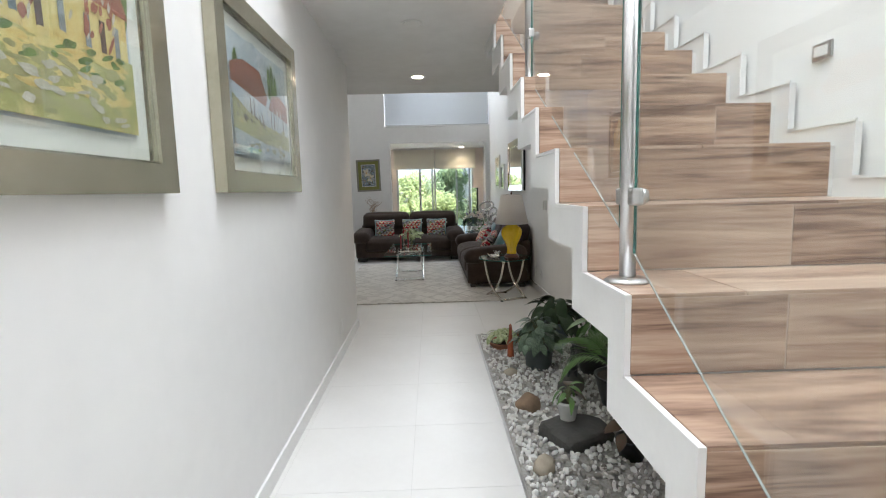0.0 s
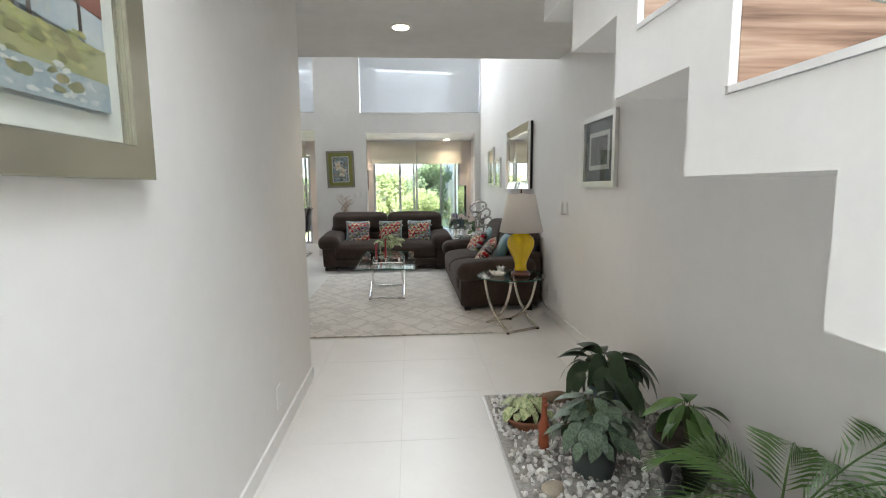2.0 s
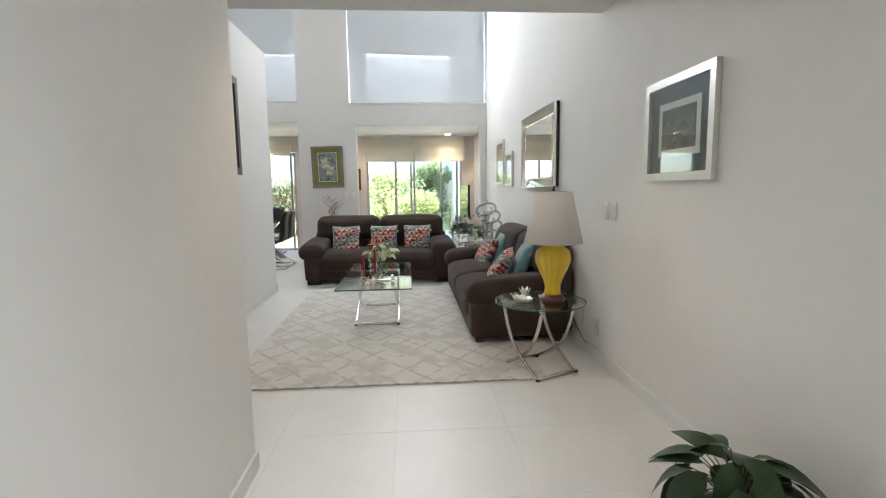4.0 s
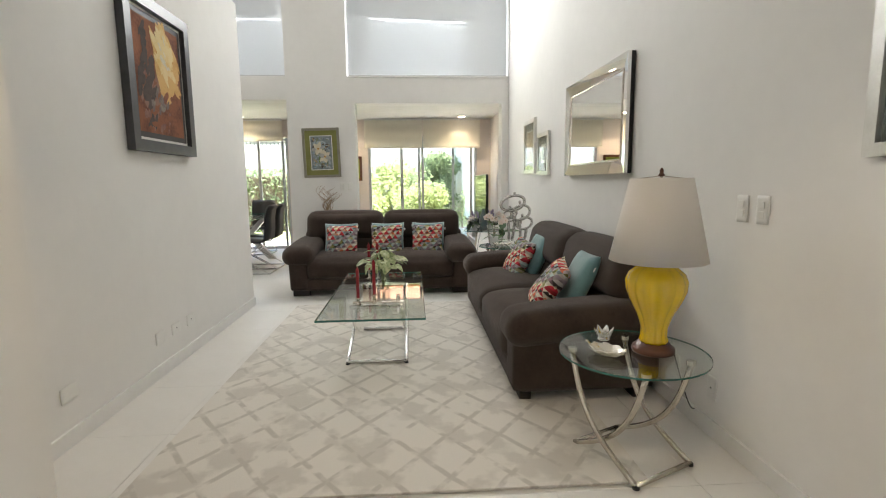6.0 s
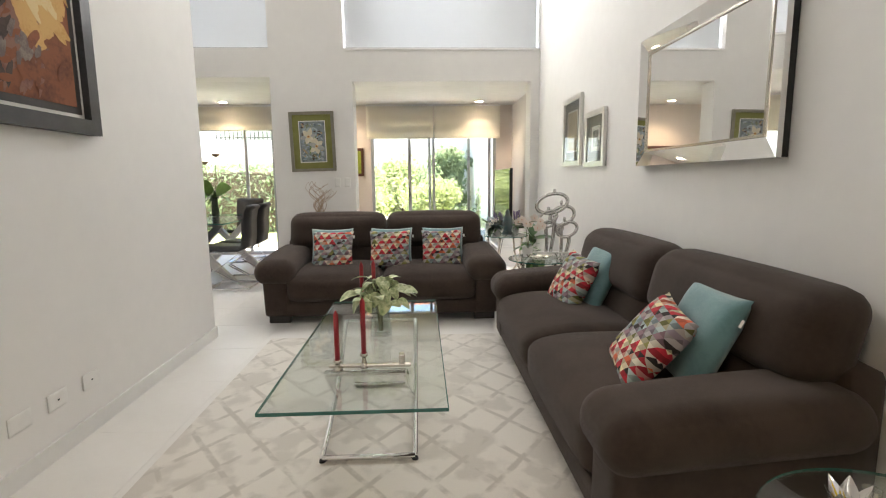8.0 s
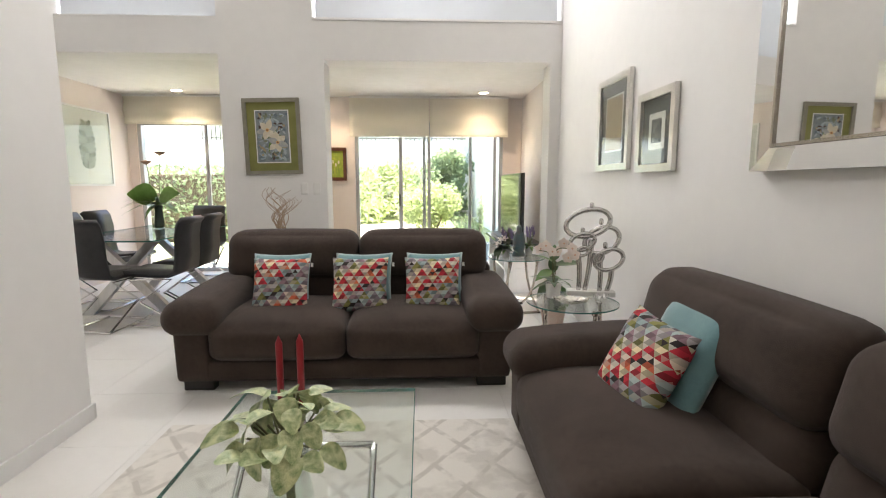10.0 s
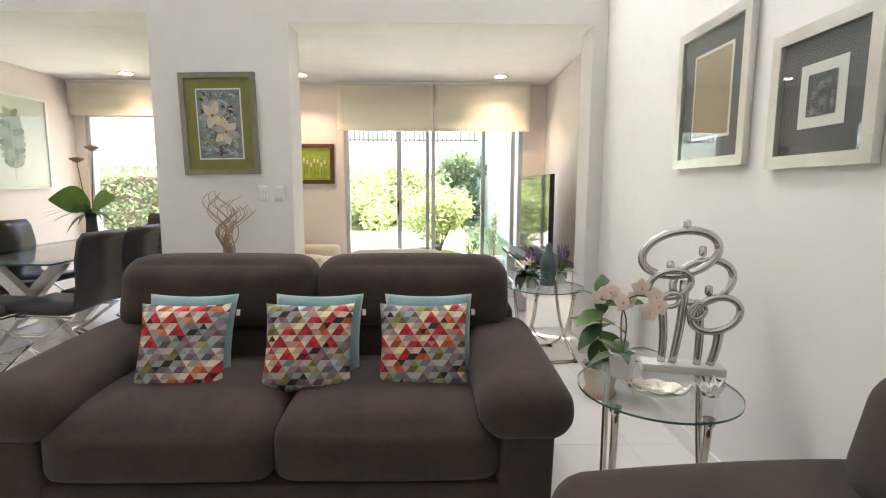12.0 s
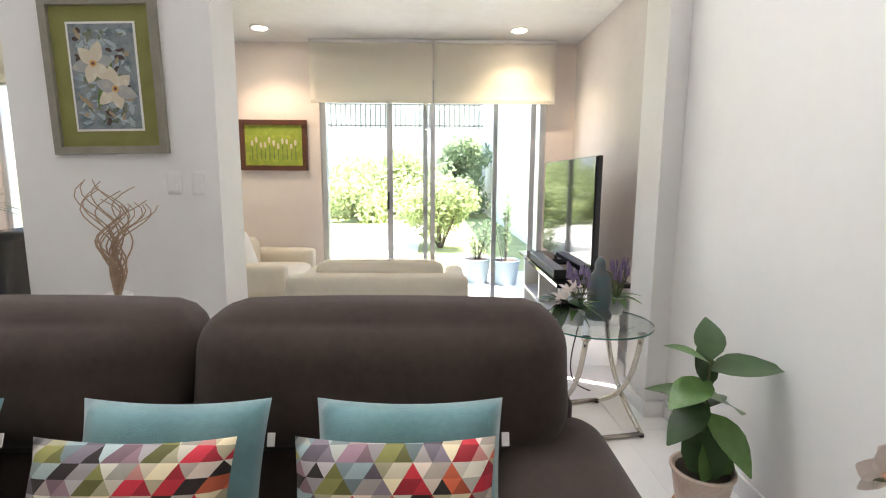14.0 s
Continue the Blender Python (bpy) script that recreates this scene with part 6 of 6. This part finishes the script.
for i in range(34):
    add_leaf(cp, thin, (0, 0, 0.24), i * 137.5, rnd.uniform(15, 60), rnd.uniform(0.25, 0.42))


# ---- garden ----
LAWN = mat("sunlit_lawn", (0.24, 0.30, 0.10), 0.9, second=(0.34, 0.36, 0.17), scale=2.0, mix=0.7, bump=0.8, bump_scale=40)
PATIO = mat("pale_patio", (0.66, 0.64, 0.60), 0.7, second=(0.58, 0.56, 0.52), scale=3, bump=0.1, bump_scale=40)
STUCCO = mat("white_stucco", (0.80, 0.79, 0.76), 0.85, second=(0.72, 0.71, 0.68), scale=2, bump=0.3, bump_scale=60)
BUSH = thin_cloth("yellow_green_foliage", (0.36, 0.42, 0.20), 0.45)
HEDGE = thin_cloth("hedge_foliage", (0.22, 0.29, 0.16), 0.4)
BARK = mat("bark", (0.15, 0.11, 0.08), 0.9, second=(0.09, 0.065, 0.045), scale=12, bump=0.5, bump_scale=30)
setting("ground", box(-400, 400, REAR + 0.16, 800, -0.3, -0.08), LAWN, "sunlit lawn reaching past the garden")
setting("patio", box(-3.9, 2.1, REAR + 0.17, 14.6, -0.079, -0.045, 0.005), PATIO, "pale paved patio outside the doors")
setting("patio_path", box(-2.8, -0.05, 14.61, 21.5, -0.079, -0.05, 0.005), PATIO, "pale paving running to the back border")
setting("garden_wall", box(2.1, 2.3, REAR + 0.17, 26.4, -0.08, 3.6), STUCCO, "white rendered boundary wall in the sun")
setting("garden_wall_back", box(-9, 2.1, 26.2, 26.4, -0.08, 3.0), STUCCO, "white rendered back garden wall")


def foliage(count, where, size, seed):
    rnd = random.Random(seed)
    verts, faces = [], []
    for i in range(count):
        c = where(rnd)
        a = Vector((rnd.gauss(0, 1), rnd.gauss(0, 1), rnd.gauss(0, 1))).normalized()
        b = a.orthogonal().normalized()
        s = size * rnd.uniform(0.6, 1.4)
        n = len(verts)
        verts += [c - a * s, c + b * s * 0.45, c + a * s, c - b * s * 0.45]
        faces.append((n, n + 1, n + 2, n + 3))
    bm = bmesh.new()
    vs = [bm.verts.new(v) for v in verts]
    for f in faces:
        bm.faces.new([vs[i] for i in f])
    return bm


def clumps(centres, r):
    def where(rnd):
        c, k = rnd.choice(centres)
        v = Vector((rnd.gauss(0, 1), rnd.gauss(0, 1), rnd.gauss(0, 1))).normalized() * (rnd.random() ** 0.4) * r * k
        return Vector(c) + v
    return where


def shrub(name, x, y, wide, high, leaves, size, material, label, seed, trunk=0.3):
    rnd = random.Random(seed)
    s = thing(name, x, y, -0.08, label, "shrub")
    centres = []
    stem = bmesh.new()
    for i in range(16):
        a, r = rnd.uniform(0, 6.28), wide / 2 * math.sqrt(rnd.random()) * 0.75
        c = (r * math.cos(a), r * math.sin(a), trunk + (high - trunk) * rnd.uniform(0.2, 0.85) * (1 - 0.35 * (2 * r / wide) ** 2))
        centres.append((c, rnd.uniform(0.6, 1.1)))
        tube(arc((0.03 * math.cos(a), 0.03 * math.sin(a), 0), c, (0, 0, 0.05), 5), 0.02, 5, stem, 0.3)
    part("trunk", stem, BARK, s)
    part("crown", foliage(leaves, clumps(centres, wide * 0.23), size, seed), material, s)
    return s


shrub("garden_bush", 0.36, 17.1, 1.7, 1.35, 5200, 0.05, BUSH, "bright yellow-green rounded shrub on the lawn", 3)
for i, (bx, by, bw, bh, m) in enumerate(((-2.6, 24.3, 3.2, 1.9, BUSH), (-0.7, 24.8, 3.0, 2.1, BUSH), (1.0, 24.2, 2.2, 2.9, HEDGE), (-5.0, 24.3, 3.4, 2.0, HEDGE))):
    shrub("border_shrub", bx, by, bw, bh, 3600, 0.10, m, "tall leafy shrub along the back garden wall", 20 + i, 0.0)
shrub("flowering_shrub", -2.0, 22.6, 2.2, 1.4, 2600, 0.09, BUSH, "low sunlit shrub before the garden wall", 31, 0.0)
rnd = random.Random(44)
hedge = thing("hedge", -4.6, 17.2, -0.08, "clipped variegated hedge beyond the dining door", "hedge")
part("leaves", foliage(9000, lambda r: Vector((r.uniform(-2.4, 2.0), r.uniform(-0.35, 0.35), r.uniform(0.0, 1.75))), 0.055, 6), HEDGE, hedge)
part("inner_stems", box(-2.3, 1.9, -0.2, 0.2, 0, 1.55, 0.05), BARK, hedge)
fence = thing("wall_railing", -3.4, 26.3, 3.0, "grey metal railing on top of the garden wall", "railing")
for k in range(60):
    part("baluster", box(-5.4 + 0.18 * k, -5.36 + 0.18 * k, -0.02, 0.02, 0, 0.85), SLATE, fence)
for z in (0.1, 0.85):
    part("rail", box(-5.5, 5.4, -0.025, 0.025, z, z + 0.05), SLATE, fence)
house = thing("neighbour_house", -2.6, 34, -0.08, "pale neighbouring house with terracotta roof behind the wall", "house")
part("wall", box(-9, 7, 0, 6, 0, 6.2), STUCCO, house)
part("roof", prism([(-0.6, 6.2), (6.6, 6.2), (3, 8.2)], "x", -9.4, 7.4), TERRA, house)
for k in range(5):
    wf = part("window", box(-7.2 + 3 * k, -5.6 + 3 * k, -0.05, -0.01, 3.2, 4.8, 0.01), ALU, house)
    part("pane", box(-7.1 + 3 * k, -5.7 + 3 * k, -0.07, -0.052, 3.3, 4.7), POT_CONC, wf)
for k, (px, py, seed) in enumerate(((0.78, 13.85, 5), (1.12, 13.75, 9))):
    rnd = random.Random(seed)
    pp = thing("patio_plant", px, py, -0.044, "spindly shrub in a blue-grey patio pot", "plant", group="patio pots")
    pot(pp, 0.13, 0.17, 0.30, mat("patio_pot_glaze", (0.16, 0.22, 0.27), 0.5, second=(0.22, 0.28, 0.33), scale=6), "blue-grey round pot", 0.012)
    st, cs = bmesh.new(), []
    for i in range(14):
        a, r = rnd.uniform(0, 6.28), rnd.uniform(0.02, 0.2)
        e = Vector((r * math.cos(a), r * math.sin(a), 0.3 + rnd.uniform(0.35, 0.85) * (1.0 if k else 0.55)))
        tube([(0.2 * e.x, 0.2 * e.y, 0.27), e], 0.005, 5, st, 0.5)
        cs += [(tuple(Vector((0.2 * e.x, 0.2 * e.y, 0.28)).lerp(e, q)), 1.0) for q in (0.4, 0.6, 0.8, 1.0)]
    part("stems", st, BARK, pp)
    part("leaves", foliage(420, clumps(cs, 0.05), 0.022, seed), HEDGE, pp)

# ---- pebble bed ----
setting("pebble_bed", box(0.512, RIGHT, -3.2, 3.478, -0.0055, 0.003), mat("grit", (0.30, 0.28, 0.25), 0.95, second=(0.5, 0.48, 0.45), scale=60, bump=0.6, bump_scale=120), "fine grit under white pebbles")
setting("bed_edging", box(0.498, 0.512, -3.2, 3.478, -0.005, 0.006, 0.002), STEEL, "thin edging strip along the pebble bed")
setting("bed_edging_end", box(0.512, RIGHT - 0.002, 3.479, 3.49, -0.005, 0.006, 0.002), STEEL, "thin edging strip closing the pebble bed")
PEBBLE = mat("pebbles", (0.6, 0.58, 0.54), 0.7, bump=0.2, bump_scale=90)
nt = PEBBLE.node_tree
ramp, geo, info = nt.nodes.new("ShaderNodeValToRGB"), nt.nodes.new("ShaderNodeNewGeometry"), nt.nodes.new("ShaderNodeObjectInfo")
ramp.color_ramp.interpolation = "LINEAR"
els = ramp.color_ramp.elements
els[0].position, els[0].color = 0.0, (0.22, 0.20, 0.18, 1)
els[1].position, els[1].color = 1.0, (0.86, 0.85, 0.82, 1)
for q, col in ((0.18, (0.46, 0.43, 0.38, 1)), (0.35, (0.66, 0.63, 0.58, 1)), (0.6, (0.78, 0.76, 0.72, 1))):
    els.new(q).color = col
nt.links.new(calc(nt, "FRACT", calc(nt, "ADD", geo.outputs["Random Per Island"], info.outputs["Random"])), ramp.inputs[0])
nt.links.new(ramp.outputs[0], nt.nodes["Principled BSDF"].inputs["Base Color"])
rnd = random.Random(77)
ico = bmesh.new()
bmesh.ops.create_icosphere(ico, subdivisions=1, radius=1)
IV = [v.co.copy() for v in ico.verts]
IF = [[v.index for v in f.verts] for f in ico.faces]
ico.free()


def pebble_cloud(count, x0, x1, y0, y1):
    vs, fs = [], []
    for _ in range(count):
        s = rnd.uniform(0.009, 0.020)
        m = Euler((rnd.uniform(0, 6), rnd.uniform(0, 6), rnd.uniform(0, 6))).to_matrix()
        k = Vector((s, s * rnd.uniform(0.6, 1), s * rnd.uniform(0.45, 0.8)))
        c = Vector((rnd.uniform(x0, x1), rnd.uniform(y0, y1), 0.004 + s * rnd.uniform(0.2, 0.9)))
        n = len(vs)
        vs += [c + m @ Vector((v.x * k.x, v.y * k.y, v.z * k.z)) for v in IV]
        fs += [[n + i for i in f] for f in IF]
    return vs, fs


vs, fs = pebble_cloud(5200, 0.525, RIGHT - 0.02, -1.2, 3.46)
me = bpy.data.meshes.new("pebbles")
me.from_pydata(vs, [], fs)
me.materials.append(PEBBLE)
tagged(new("pebbles", me), "loose white and grey pebbles under the stairs", "pebbles", kind="stuff")
shapes = []
for k in range(6):
    me = bpy.data.meshes.new("pebble")
    sx, sy, sz = rnd.uniform(0.016, 0.024), rnd.uniform(0.012, 0.018), rnd.uniform(0.009, 0.013)
    me.from_pydata([(v.x * sx, v.y * sy, v.z * sz) for v in IV], [], IF)
    me.materials.append(PEBBLE)
    for f in me.polygons:
        f.use_smooth = True
    shapes.append(me)
bed = bpy.data.objects["pebble_bed"]
for k in range(280):
    o = new("pebble", rnd.choice(shapes))
    o.parent = bed
    o.matrix_basis = pose(rnd.uniform(0.53, 1.0), rnd.uniform(1.2, 3.44), 0.018, rnd.uniform(-25, 25), rnd.uniform(-25, 25), rnd.uniform(0, 360))

# ---- floor tiles ----
floor = bpy.data.objects["floor"]
tiles = {}
for rx0, rx1, ry0, ry1 in ((HALL_LEFT, 0.497, -3.2, 3.4895), (LIV_LEFT, RIGHT, 3.491, PIER), (-3.9, LIV_LEFT, 8.0, REAR), (LIV_LEFT, 1.56, PIER, REAR)):
    for i in range(math.floor(rx0 / 0.6), math.ceil(rx1 / 0.6)):
        for j in range(math.floor((ry0 - 0.58) / 0.6), math.ceil((ry1 - 0.58) / 0.6)):
            x0, x1 = max(rx0, i * 0.6 + 0.0008), min(rx1, i * 0.6 + 0.5992)
            y0, y1 = max(ry0, 0.58 + j * 0.6 + 0.0008), min(ry1, 0.58 + j * 0.6 + 0.5992)
            if x1 - x0 < 0.01 or y1 - y0 < 0.01:
                continue
            key = (round(x1 - x0, 3), round(y1 - y0, 3))
            if key not in tiles:
                tiles[key] = mesh_of("tile", box(-key[0] / 2, key[0] / 2, -key[1] / 2, key[1] / 2, -0.0055, 0.0, 0.0005), TILE)
            o = new("tile", tiles[key])
            o.parent = floor
            o.location = ((x0 + x1) / 2, (y0 + y1) / 2, 0)
